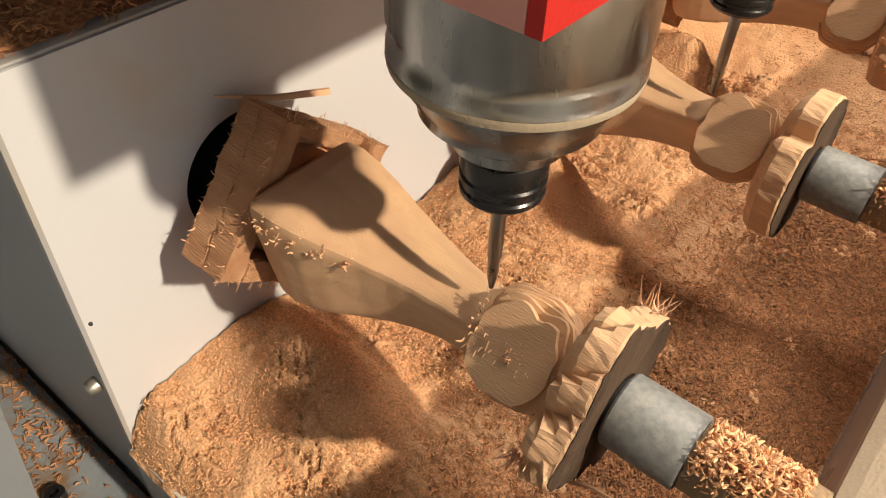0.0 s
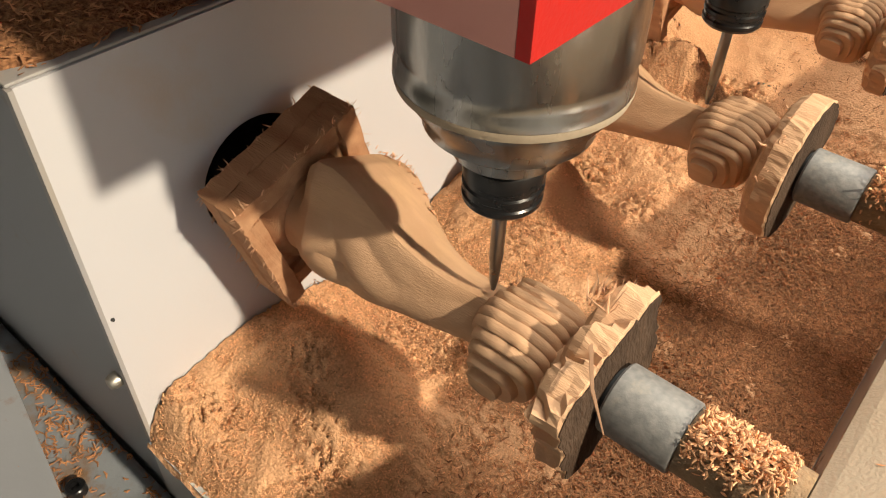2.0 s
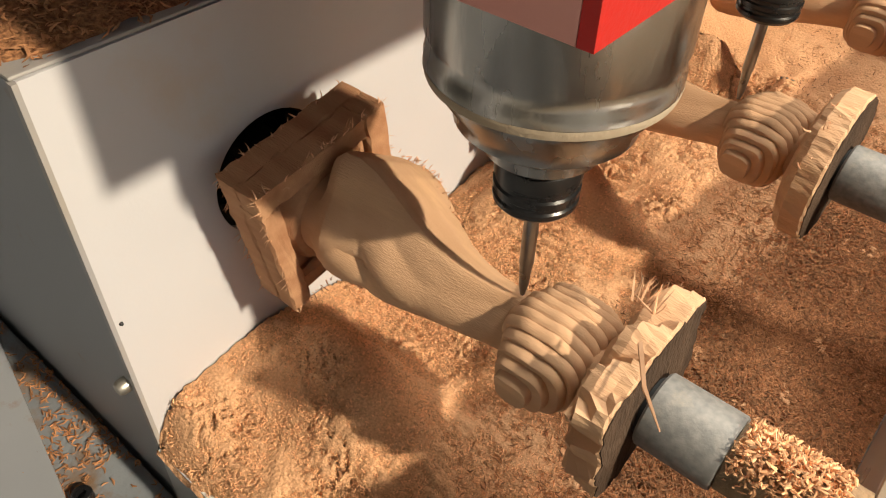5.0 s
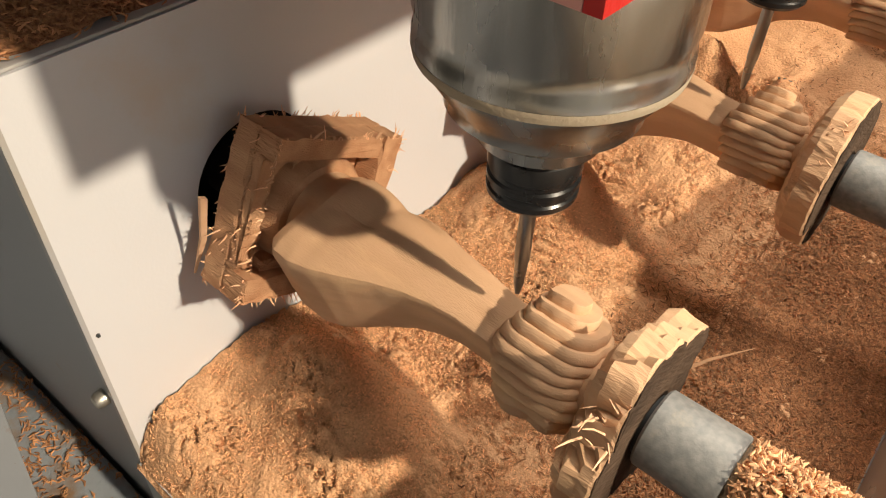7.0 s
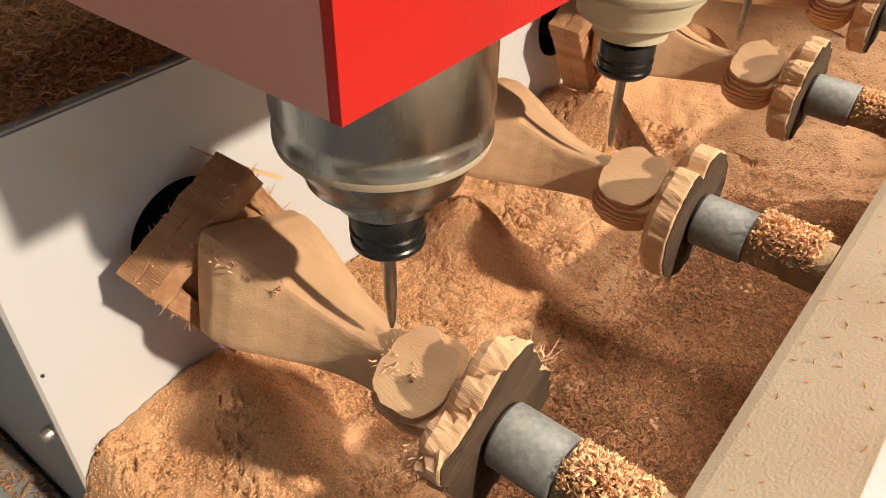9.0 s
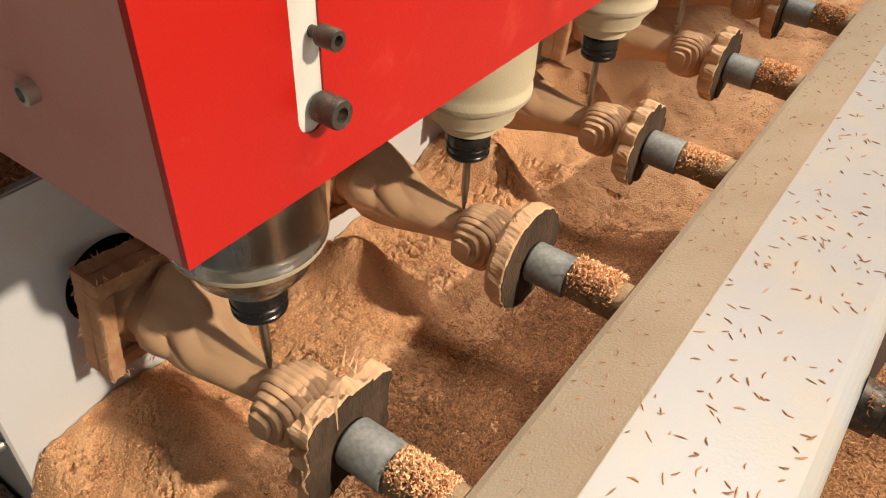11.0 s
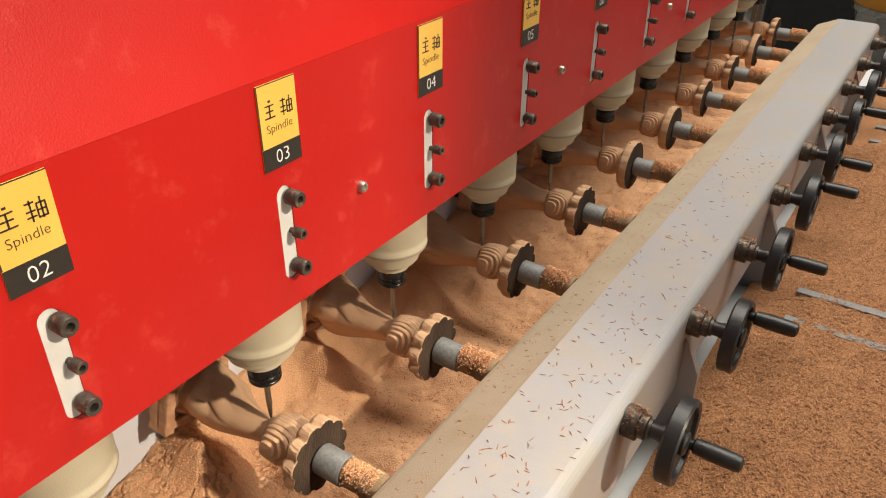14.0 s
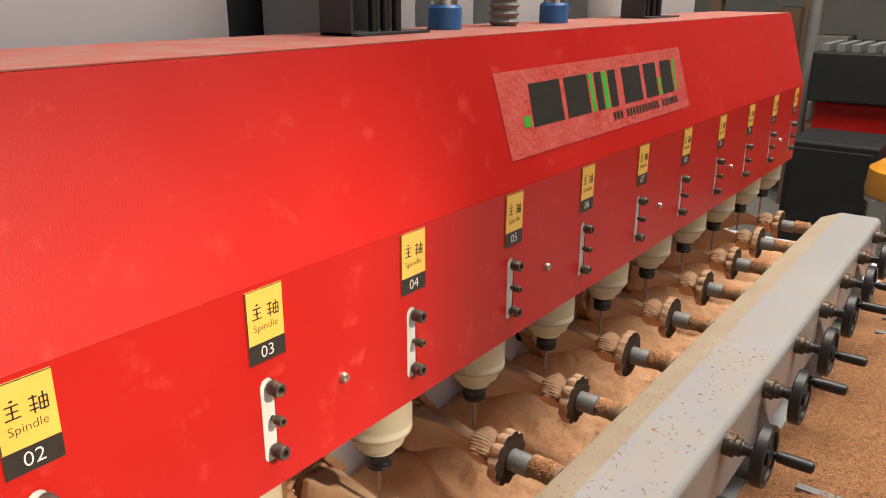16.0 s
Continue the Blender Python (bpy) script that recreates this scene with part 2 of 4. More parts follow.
def step(a, b, v):
    q = np.clip((v - a) / (b - a), 0, 1)
    return q * q * (3 - 2 * q)


PITCH, COUNT = 0.2, 12
LAST = PITCH * (COUNT - 1)
XF, XP, AXIS, TOP = 0.0495, -0.156, 1.0, 1.0355      # beam front, chuck plate, work axis, rail top


def words(name, text, size, mat, parent, m, align="CENTER"):
    """Raised lettering with the built-in font, as a mesh."""
    cu = bpy.data.curves.new(name, "FONT")
    cu.body, cu.size, cu.align_x, cu.align_y, cu.extrude, cu.resolution_u, cu.offset = text, size, align, "CENTER", 0.00012, 3, -0.00018
    tmp = new("tmp", cu)
    me = bpy.data.meshes.new_from_object(tmp.evaluated_get(bpy.context.evaluated_depsgraph_get()))
    bpy.data.objects.remove(tmp)
    bpy.data.curves.remove(cu)
    me.materials.clear()
    me.materials.append(mat)
    ob = new(name, me)
    ob.parent = parent
    ob.matrix_basis = m
    return ob


# ---- the hall ----
def setting(name, bm, mat, label, category):
    return tagged(part(name, bm, mat), label, category, kind="structure")


setting("ground", box(-30, 40, -30, 45, -0.2, 0.0), M_CONCRETE, "grey stained concrete workshop floor", "floor")
setting("wall_north", box(-5, 5, 9.0, 9.25, 0.004, 5.6), M_PLASTER, "pale plaster workshop end wall", "wall")
setting("wall_west", box(-5.2, -5, -5, 9, 0.004, 5.6), M_PLASTER, "pale plaster workshop side wall", "wall")
setting("wall_east", join(box(5.0, 5.2, 1.1, 9.25, 0.004, 5.6), box(5.0, 5.2, -5.25, 1.1, 4.9, 5.6)), M_PLASTER, "workshop side wall with a wide open doorway", "wall")
setting("wall_south", box(-5, 5, -5.25, -5, 0.004, 5.6), M_PLASTER, "pale plaster workshop end wall", "wall")
setting("ceiling", join(box(-5.3, 5.3, -5.3, 0.85, 5.604, 5.7), box(-5.3, 5.3, 4.35, 9.3, 5.604, 5.7), box(-5.3, -1.15, 0.85, 4.35, 5.604, 5.7), box(2.95, 5.3, 0.85, 4.35, 5.604, 5.7)),
        M_ROOF, "grey sheet metal workshop roof with a skylight", "ceiling")

# ---- bed and headstock cabinet ----
bed = thing("machine_bed", "grey painted steel machine bed under sawdust", "machine bed")
part("bed_table", box(-0.95, 1.35, -0.103, 2.62, 0.70, 0.838, 0.004), M_GREY, bed)
part("bed_lip", box(-0.1545, 0.139, -0.1065, -0.1035, 0.816, 0.8675), M_GREY, bed)
part("bed_base", box(-0.85, 1.25, -0.05, 2.55, 0.0, 0.699), M_GREY, bed)
part("ledge", box(-1.3, 1.3, -0.42, -0.107, 0.70, 0.815, 0.003), M_LEDGE, bed, "grey step scattered with wood chips")

head = thing("headstock_cabinet", "pale grey sheet steel headstock cabinet with round chuck openings", "cabinet")
outline = [(-0.1025, 0.868), (2.37, 0.868), (2.37, 1.0965), (-0.1025, 1.0965)]
part("chuck_plate", pierced(outline, [circle(k * PITCH - 0.001, AXIS, 0.035) for k in range(COUNT)], XP, 0.003), M_PLATE, head)
part("cabinet_side", box(-0.70, XP - 0.0035, -0.1045, -0.1010, 0.816, 1.0965), M_SIDE, head, "end panel in blue-grey darkened for shade")
part("cabinet_top", box(-0.70, XP - 0.001, -0.1045, 2.37, 1.0968, 1.0985, 0.0006), M_WHITE, head)
part("cabinet_back", box(-0.703, -0.70, -0.1045, 2.37, 0.839, 1.0965), M_GREY, head)
part("cabinet_end", box(-0.70, XP - 0.0035, 2.366, 2.37, 0.839, 1.0965), M_GREY, head)
part("edge_trim", box(XP - 0.003, XP + 0.0012, -0.1050, -0.1027, 0.868, 1.0965), M_WHITE, head, "bright folded edge")
for bz, bx in ((0.917, -0.160), ):
    part("bolt", turned(lathe([(0.0045, 0), (0.0045, 0.004), (0.0034, 0.0062), (0.0015, 0.0068)], 16), pose(XP - 0.009, -0.1045, bz, 90, 0, 0)), M_SCREW, head, "domed zinc bolt")
part("rivet", turned(lathe([(0.0011, 0), (0.0008, 0.0012)], 10), pose(XP, -0.0995, 0.9657, 0, 90, 0)), M_SHADE, head)
for k in range(COUNT):
    y = k * PITCH
    part("chuck_seal", join(turned(lathe([(0.0349, 0), (0.0349, 0.03), (0.033, 0.03), (0.033, 0.004), (0.012, 0.004), (0.012, 0.0)], 40, caps=False), pose(XP - 0.034, y, AXIS, 0, 90, 0)),
                            box(XP - 0.04, XP - 0.034, y - 0.05, y + 0.05, AXIS - 0.05, AXIS + 0.05)), M_RUBBER, head, "black round chuck seal")

# ---- red beam ----
beam = thing("red_beam", "red painted steel spindle beam with yellow number signs", "machine beam")
BY0, BY1, BZ0, BZ1, BZT = -0.0675, 2.268, 1.1718, 1.372, 1.552
slots = [stadium(k * PITCH + 0.0035, 1.2075, 1.2765, 0.0078) for k in range(COUNT)]
part("front_panel", pierced([(BY0, BZ0), (BY1, BZ0), (BY1, BZ1), (BY0, BZ1)], slots, XF, 0.004), M_RED, beam)
bm = prism([(XF, BZ1 + 0.0002), (XF - 0.004, BZ1 + 0.0002), (-0.0095, BZT - 0.004), (-0.2, BZT - 0.004), (-0.2, BZT), (-0.007, BZT)], BY0, BY1)
part("upper_panel", bm, M_RED, beam)
for y0, y1 in ((BY0, BY0 + 0.004), (BY1 - 0.004, BY1)):
    part("end_plate", prism([(XF - 0.0042, BZ0), (XF - 0.0042, BZ1), (-0.0097, BZT - 0.0042), (-0.1998, BZT - 0.0042), (-0.1998, BZ0)], y0, y1), M_REDDUST, beam)
part("back_panel", box(-0.204, -0.2002, BY0, BY1, BZ0, BZT - 0.001), M_RED, beam)
part("top_dust", box(-0.199, -0.009, BY0 + 0.002, BY1 - 0.002, BZT + 0.0004, BZT + 0.0016), M_ROSE, beam, "thin film of sawdust on the top")
part("end_screw", turned(lathe([(0.005, 0), (0.005, 0.005), (0.003, 0.0055), (0.003, 0.003), (0.0005, 0.003)], 16), pose(-0.027, BY0, 1.222, 90, 0, 0)), M_SCREW, beam)


def bolt_bm(r, h, x):
    """A socket head bolt along +x."""
    return turned(lathe([(r * 0.55, -0.012), (r * 0.55, 0), (r, 0), (r, h * 0.9), (r * 0.9, h), (r * 0.5, h), (r * 0.45, h * 0.45), (0.0004, h * 0.45)], 18), pose(x, 0, 0, 0, 90, 0))


SIGN = pose(XF + 0.0012, 0, 0, 90, 0, 90)
for k in range(COUNT):
    y = k * PITCH
    bm = pierced(stadium(y + 0.0035, 1.2075, 1.2765, 0.0077), [], XF - 0.0012, 0.006)
    part("slot_plate", bm, M_CLAMP, beam, "white clamp plate in a slot")
    for z, r, h, out in ((1.2737, 0.0068, 0.012, 0.001), (1.2425, 0.0046, 0.009, 0.004), (1.2105, 0.0068, 0.012, 0.001)):
        part("bolt", turned(bolt_bm(r, h, XF + out), pose(0, y + 0.0078, z)), M_BOLT, beam, "dusty socket head bolt")
    if k % 2 == 0:
        part("screw", turned(lathe([(0.0052, 0), (0.0052, 0.004), (0.0042, 0.0055), (0.0026, 0.0055), (0.0024, 0.003), (0.0004, 0.003)], 18), pose(XF, y + 0.096, 1.2462, 0, 90, 0)), M_SCREW, beam, "small dusty button screw")
    sign = part("number_sign", box(XF + 0.0002, XF + 0.0012, y - 0.0139, y + 0.026, 1.3012, 1.3684, 0.0003, 1), M_YELLOW, beam, "yellow and black spindle number sign")
    part("number_field", box(XF + 0.0012, XF + 0.0015, y - 0.0139, y + 0.026, 1.3012, 1.3195), M_INK, sign)
    part("sign_rim", join(box(XF + 0.0012, XF + 0.0014, y - 0.0139, y - 0.013, 1.32, 1.3684), box(XF + 0.0012, XF + 0.0014, y - 0.013, y + 0.026, 1.3676, 1.3684)), M_INK, sign)
    yc = y + 0.006
    words("number", "%02d" % (k + 1), 0.0155, M_PAPER, sign, Matrix.Translation((XF + 0.0017, yc, 1.3102)) @ pose(0, 0, 0, 90, 0, 90))
    words("lettering", "Spindle", 0.0095, M_INK, sign, Matrix.Translation((XF + 0.0014, yc, 1.3335)) @ pose(0, 0, 0, 90, 0, 90))
    strokes = []      # the two characters above the word, stroke by stroke: (centre, half width, half height)
    for cy, w, marks in ((-0.0085, 0.0052, ((0, 0.0030, 0.85, 0), (0, -0.0014, 0.75, 0), (0, -0.0062, 1.0, 0))),):
        for _, dz, sc, _ in marks:
            strokes.append((yc + cy, 1.3485 + dz, w * sc, 0.0005))
        strokes += [(yc + cy, 1.3469, 0.00055, 0.0047), (yc + cy + 0.0002, 1.3548, 0.0012, 0.0007)]
    cy = yc + 0.0085
    for dy, dz, hw, hh in ((-0.0032, 0.0045, 0.0028, 0.0005), (-0.0032, -0.0005, 0.0028, 0.0005), (-0.0032, -0.004, 0.003, 0.0005), (-0.003, -0.0005, 0.0005, 0.0066),
                           (0.0034, 0.003, 0.0028, 0.0005), (0.0034, -0.0012, 0.0028, 0.0005), (0.0034, -0.0056, 0.0028, 0.0005),
                           (0.0008, -0.0013, 0.0005, 0.0046), (0.006, -0.0013, 0.0005, 0.0046), (0.0034, 0.0, 0.0005, 0.0066)):
        strokes.append((cy + dy, 1.3475 + dz, hw, hh))
    part("characters", join(*[box(XF + 0.0012, XF + 0.0015, a - w, a + w, b - h, b + h) for a, b, w, h in strokes]), M_INK, sign)

# clear sticker with a printed mark on the slope
SL = math.degrees(math.atan2(XF + 0.007, BZT - BZ1))
slope = Matrix.Translation((XF, 0, BZ1)) @ pose(0, 0, 0, 0, -SL, 0)
sticker = part("sticker", box(0.0003, 0.0009, 0.80, 1.414, 0.036, 0.145, 0.0003, 1), M_FILM, beam, "wrinkled clear sticker with a printed mark", at=slope @ Matrix.Translation((0, 0.014, -0.002)))


def mark(bms, name, mat, x0=0.0009):
    part(name, join(*bms), mat, sticker)


def bar(a, b, z0, z1, lean=0.0):
    bm = box(0.0009, 0.0013, a, b, z0, z1)
    for v in bm.verts:
        v.co.y += lean * (v.co.z - z0)
    return bm


for a, z0, z1, w in ((0.868, 0.070, 0.126, 0.082), (0.962, 0.070, 0.126, 0.070), (1.055, 0.070, 0.126, 0.022), (1.100, 0.070, 0.126, 0.026), (1.150, 0.070, 0.126, 0.070), (1.235, 0.070, 0.126, 0.050), (1.305, 0.070, 0.126, 0.050)):
    mark([bar(a, a + w, z0, z1, 0.12)], "dark_mark", M_INK)
for a, z0, z1, w in ((0.845, 0.072, 0.086, 0.018), (1.037, 0.070, 0.126, 0.012), (1.080, 0.070, 0.126, 0.016), (1.291, 0.070, 0.1, 0.011), (1.362, 0.072, 0.128, 0.010)):
    mark([bar(a, a + w, z0, z1, 0.12)], "green_mark", M_GREEN)
mark([bar(1.10 + 0.012 * i, 1.108 + 0.012 * i, 0.05, 0.062) for i in range(22) if i not in (3, 15)], "small_print", M_INK)

# ---- spindles ----
BODY = [(0.0405, 0.215), (0.0405, 0.075), (0.0398, 0.0735), (0.0398, 0.0685), (0.0405, 0.067), (0.0405, 0.0625), (0.0392, 0.061)]
CONE = [(0.0372, 0.061), (0.0368, 0.0565), (0.0312, 0.0480), (0.0308, 0.0440), (0.0240, 0.0385), (0.0212, 0.0370), (0.0206, 0.0322), (0.0135, 0.0312)]


def spindle(mat, label):
    ob = thing("spindle", label, "spindle", "spindles under the beam")
    part("body", lathe(BODY, 56), mat, ob)
    part("nose_cone", lathe(CONE, 56), mat, ob)
    part("dust_ring", lathe([(0.0393, 0.0604), (0.0402, 0.0606), (0.0405, 0.0618), (0.0407, 0.0632), (0.0406, 0.0638)], 56, caps=False), M_DUSTY, ob, "ring of caked sawdust")
    part("shaft", lathe([(0.0112, 0.0318), (0.0112, 0.029), (0.0125, 0.0285), (0.0125, 0.0262)], 40), M_STEEL, ob, "bright steel shaft collar")
    part("collet_nut", lathe([(0.0118, 0.0285), (0.0140, 0.0284), (0.0154, 0.0272), (0.0157, 0.0255), (0.0157, 0.0205), (0.0149, 0.0197), (0.0149, 0.0180), (0.0157, 0.0172), (0.0157, 0.0152), (0.0149, 0.0144),
                              (0.0149, 0.0128), (0.0156, 0.0120), (0.0155, 0.0100), (0.0140, 0.0082), (0.0095, 0.0078), (0.0040, 0.0078)], 48), M_NUT, ob, "glossy black ridged collet nut")
    part("cutter", lathe([(0.0029, 0.012), (0.0029, -0.024), (0.0026, -0.0245), (0.0020, -0.036), (0.0010, -0.0418)], 20), M_TOOL, ob, "slim tapered steel cutter")
    return ob


first = spindle(M_BODY, "bare steel milling spindle with a black collet nut")
first.matrix_basis = pose(0, 0, 1.0611)
dusty = spindle(M_CREAM, "dust coated cream milling spindle with a black collet nut")
dusty.matrix_basis = pose(0, PITCH, 1.0611)
SPINDLES = [first, dusty] + [copy_thing(dusty, pose(0, k * PITCH, 1.0611)) for k in range(2, COUNT)]


# ---- carved legs ----
def leg_bm():
    """Cabriole leg: a four-sided knee with crisp edges, its outer corner rounded and carved, drawn down to a slim ankle."""
    rows = [(-0.1125, 0.0, 0.0225, 30), (-0.1045, 0.0, 0.0225, 30), (-0.1040, 0.0035, 0.0265, 0), (-0.099, 0.0055, 0.0295, 0), (-0.090, 0.0060, 0.0300, 0), (-0.080, 0.0050, 0.0285, 0), (-0.068, 0.0025, 0.0255, 0),
            (-0.055, -0.0005, 0.0215, 0), (-0.042, -0.0025, 0.0180, 0), (-0.030, -0.0032, 0.0155, 0), (-0.018, -0.0028, 0.0138, 0), (-0.006, -0.0012, 0.0130, 0), (0.006, 0.0, 0.0130, 0)]
    cols = np.array(rows)
    xs = np.concatenate([[-0.1125, -0.1045], np.linspace(-0.1040, 0.006, 64)])
    bm, rings, n = bmesh.new(), [], 96
    for x in xs:
        cy, half = np.interp(x, cols[:, 0], cols[:, 1]), np.interp(x, cols[:, 0], cols[:, 2])
        boss = x < -0.1042
        knee = math.exp(-((x + 0.072) / 0.026) ** 2)
        ring = []
        for i in range(n):
            a = 2 * math.pi * i / n
            b = a - math.pi / 4
            c, s = math.cos(b), math.sin(b)
            out = max(0.0, -math.cos(a)) ** 0.7                  # 1 towards the carved corner
            p = 2.0 if boss else max(13 - 9.8 * out - 6 * float(step(-0.05, 0.0, x)), 2.6)
            q = (abs(c) ** p + abs(s) ** p) ** (-1 / p)
            if not boss:
                d = (a - math.pi)
                vein = abs(math.sin(3.2 * d + 1.1 * math.sin(60 * x))) ** 0.6
                leaf = abs(math.sin(95 * (x + 0.55 * half * abs(d)))) ** 0.7
                q *= 1 - out * knee * (0.13 * (1 - vein) + 0.08 * (1 - leaf)) + 0.012 * noise.noise((x * 90, 4 * c, 4 * s)) + 0.0018 * math.sin(620 * x) * (1 - out)
            r = half * q
            ring.append(bm.verts.new((x - (0.0 if boss else 0.006 * math.exp(-((x + 0.104) / 0.01) ** 2) * math.cos(a)), cy + r * math.cos(a), r * math.sin(a))))
        rings.append(ring)
    for a, b in zip(rings, rings[1:]):
        for i in range(n):
            bm.faces.new((a[i], a[(i + 1) % n], b[(i + 1) % n], b[i]))
    bm.faces.new(rings[0])
    bm.faces.new(rings[-1])
    bmesh.ops.recalc_face_normals(bm, faces=bm.faces)
    smooth(bm)
    for e in bm.edges:
        if len(e.link_faces) == 2 and e.calc_face_angle(0) > 0.42:
            e.smooth = False
    return bm


def scroll_bm():
    """Foot roughed out in flat terraces stacked towards the carved side, each a rounded plate smaller than the one under it."""
    out = []
    plan = [(-0.0180, 0.0176, 0.0190), (-0.0140, 0.0194, 0.0212), (-0.0098, 0.0202, 0.0224), (-0.0055, 0.0206, 0.0232), (-0.0010, 0.0206, 0.0236), (0.0035, 0.0204, 0.0232),
            (0.0080, 0.0198, 0.0222), (0.0125, 0.0182, 0.0200), (0.0170, 0.0158, 0.0168), (0.0212, 0.0122, 0.0125), (0.0250, 0.0080, 0.0080)]
    n, t = 56, 0.0046
    for j, (h, lx, ly) in enumerate(plan):
        bm, rings = bmesh.new(), []
        for dh, sc in ((0.0, 1.0), (t * 0.25, 1.015), (t * 0.8, 0.985), (t, 0.94)):
            ring = []
            for i in range(n):
                a = 2 * math.pi * i / n
                c, s = math.cos(a), math.sin(a)
                q = (abs(c) ** 2.9 + abs(s) ** 2.9) ** (-1 / 2.9) * sc * (1 + (0.15 if h < -0.012 else 0.06) * noise.noise((2.2 * c, 2.2 * s, 0.5 * j)) + 0.02 * noise.noise((9 * c, 9 * s, 3.0 * j)))
                ring.append(bm.verts.new((0.0195 + 0.0012 * math.sin(j) - 0.10 * (h - 0.004) + lx * q * c, -(h + dh) + 0.0012 * c * c, ly * q * s)))
            rings.append(ring)
        for a, b in zip(rings, rings[1:]):
            for i in range(n):
                bm.faces.new((a[i], a[(i + 1) % n], b[(i + 1) % n], b[i]))
        bm.faces.new(rings[0])
        bm.faces.new(rings[-1])
        bmesh.ops.recalc_face_normals(bm, faces=bm.faces)
        for f in bm.faces:
            f.smooth = len(f.verts) == 4
        for e in bm.edges:
            if len(e.link_faces) == 2 and e.calc_face_angle(0) > 0.6:
                e.smooth = False
        out.append(bm)
    core = join(out.pop(4), lathe([(0.0125, 0.030), (0.0130, 0.046)], 32, "x"))
    return core, out


def slab(rnd, x0, x1, y0, y1, z0, z1, n=16, torn=0.0011):
    """A sawn slab in the y-z plane with torn edges."""
    bm, rings = bmesh.new(), []
    loop = []
    for i in range(n):
        loop.append((y0 + (y1 - y0) * i / n, z0, 0, -1))
    for i in range(n):
        loop.append((y1, z0 + (z1 - z0) * i / n, 1, 0))
    for i in range(n):
        loop.append((y1 - (y1 - y0) * i / n, z1, 0, 1))
    for i in range(n):
        loop.append((y0, z1 - (z1 - z0) * i / n, -1, 0))
    for x, q in ((x0, 1.6), (x0 + 0.002, 0.5), ((x0 + x1) / 2, 0.4), (x1 - 0.002, 0.5), (x1, 1.6)):
        rings.append([bm.verts.new((x + 0.0007 * (rnd.random() - 0.5), y - dy * torn * q * rnd.random(), z - dz * torn * q * rnd.random())) for y, z, dy, dz in loop])
    k = len(loop)
    for a, b in zip(rings, rings[1:]):
        for i in range(k):
            bm.faces.new((a[i], a[(i + 1) % k], b[(i + 1) % k], b[i]))
    bm.faces.new(rings[0])
    bm.faces.new(rings[-1])
    bmesh.ops.recalc_face_normals(bm, faces=bm.faces)
    return bm


def block_bm(rnd):
    """Rough sawn block left at the chuck: a square plate with raised walls round a torn pocket."""
    b = 0.0402
    return slab(rnd, -0.1370, -0.1230, -b, b, -b, b), [slab(rnd, -0.1232, -0.1085, b - 0.0135, b, -b, b, 16), slab(rnd, -0.1232, -0.1085, -b, b - 0.0136, b - 0.0125, b, 16), slab(rnd, -0.1232, -0.1135, b - 0.0190, b - 0.0134, -b + 0.011, b - 0.0126, 12, 0.002),
                slab(rnd, -0.1232, -0.1095, -b, -b + 0.0115, -b, b - 0.0126, 16), slab(rnd, -0.1232, -0.1165, -b + 0.0116, b - 0.0136, -b, -b + 0.0105, 14, 0.002), slab(rnd, -0.1232, -0.1185, -b + 0.0116, -b + 0.019, -0.02, 0.012, 10, 0.003),
                lathe([(0.0295, -0.1232), (0.0285, -0.1150), (0.0260, -0.1118), (0.0215, -0.1105)], 40, "x")]


def sliver(a, b, w, bend=0.0):
    """A split wooden sliver from a to b."""
    a, b = Vector(a), Vector(b)
    d = (b - a).normalized()
    s = d.orthogonal().normalized() * w
    t = d.cross(s)
    bm = bmesh.new()
    rings = []
    for u, q in ((0, 1), (0.5, 0.85), (1, 0.25)):
        c = a.lerp(b, u) + s.normalized() * bend * math.sin(math.pi * u)
        rings.append([bm.verts.new(c + (s * math.cos(v) + t * 0.5 * math.sin(v)) * q) for v in (0.3, 1.9, 3.4, 5.0)])
    for p, r in zip(rings, rings[1:]):
        for i in range(4):
            bm.faces.new((p[i], p[(i + 1) % 4], r[(i + 1) % 4], r[i]))
    bm.faces.new(rings[0])
    bm.faces.new(rings[-1])
    bmesh.ops.recalc_face_normals(bm, faces=bm.faces)
    return bm


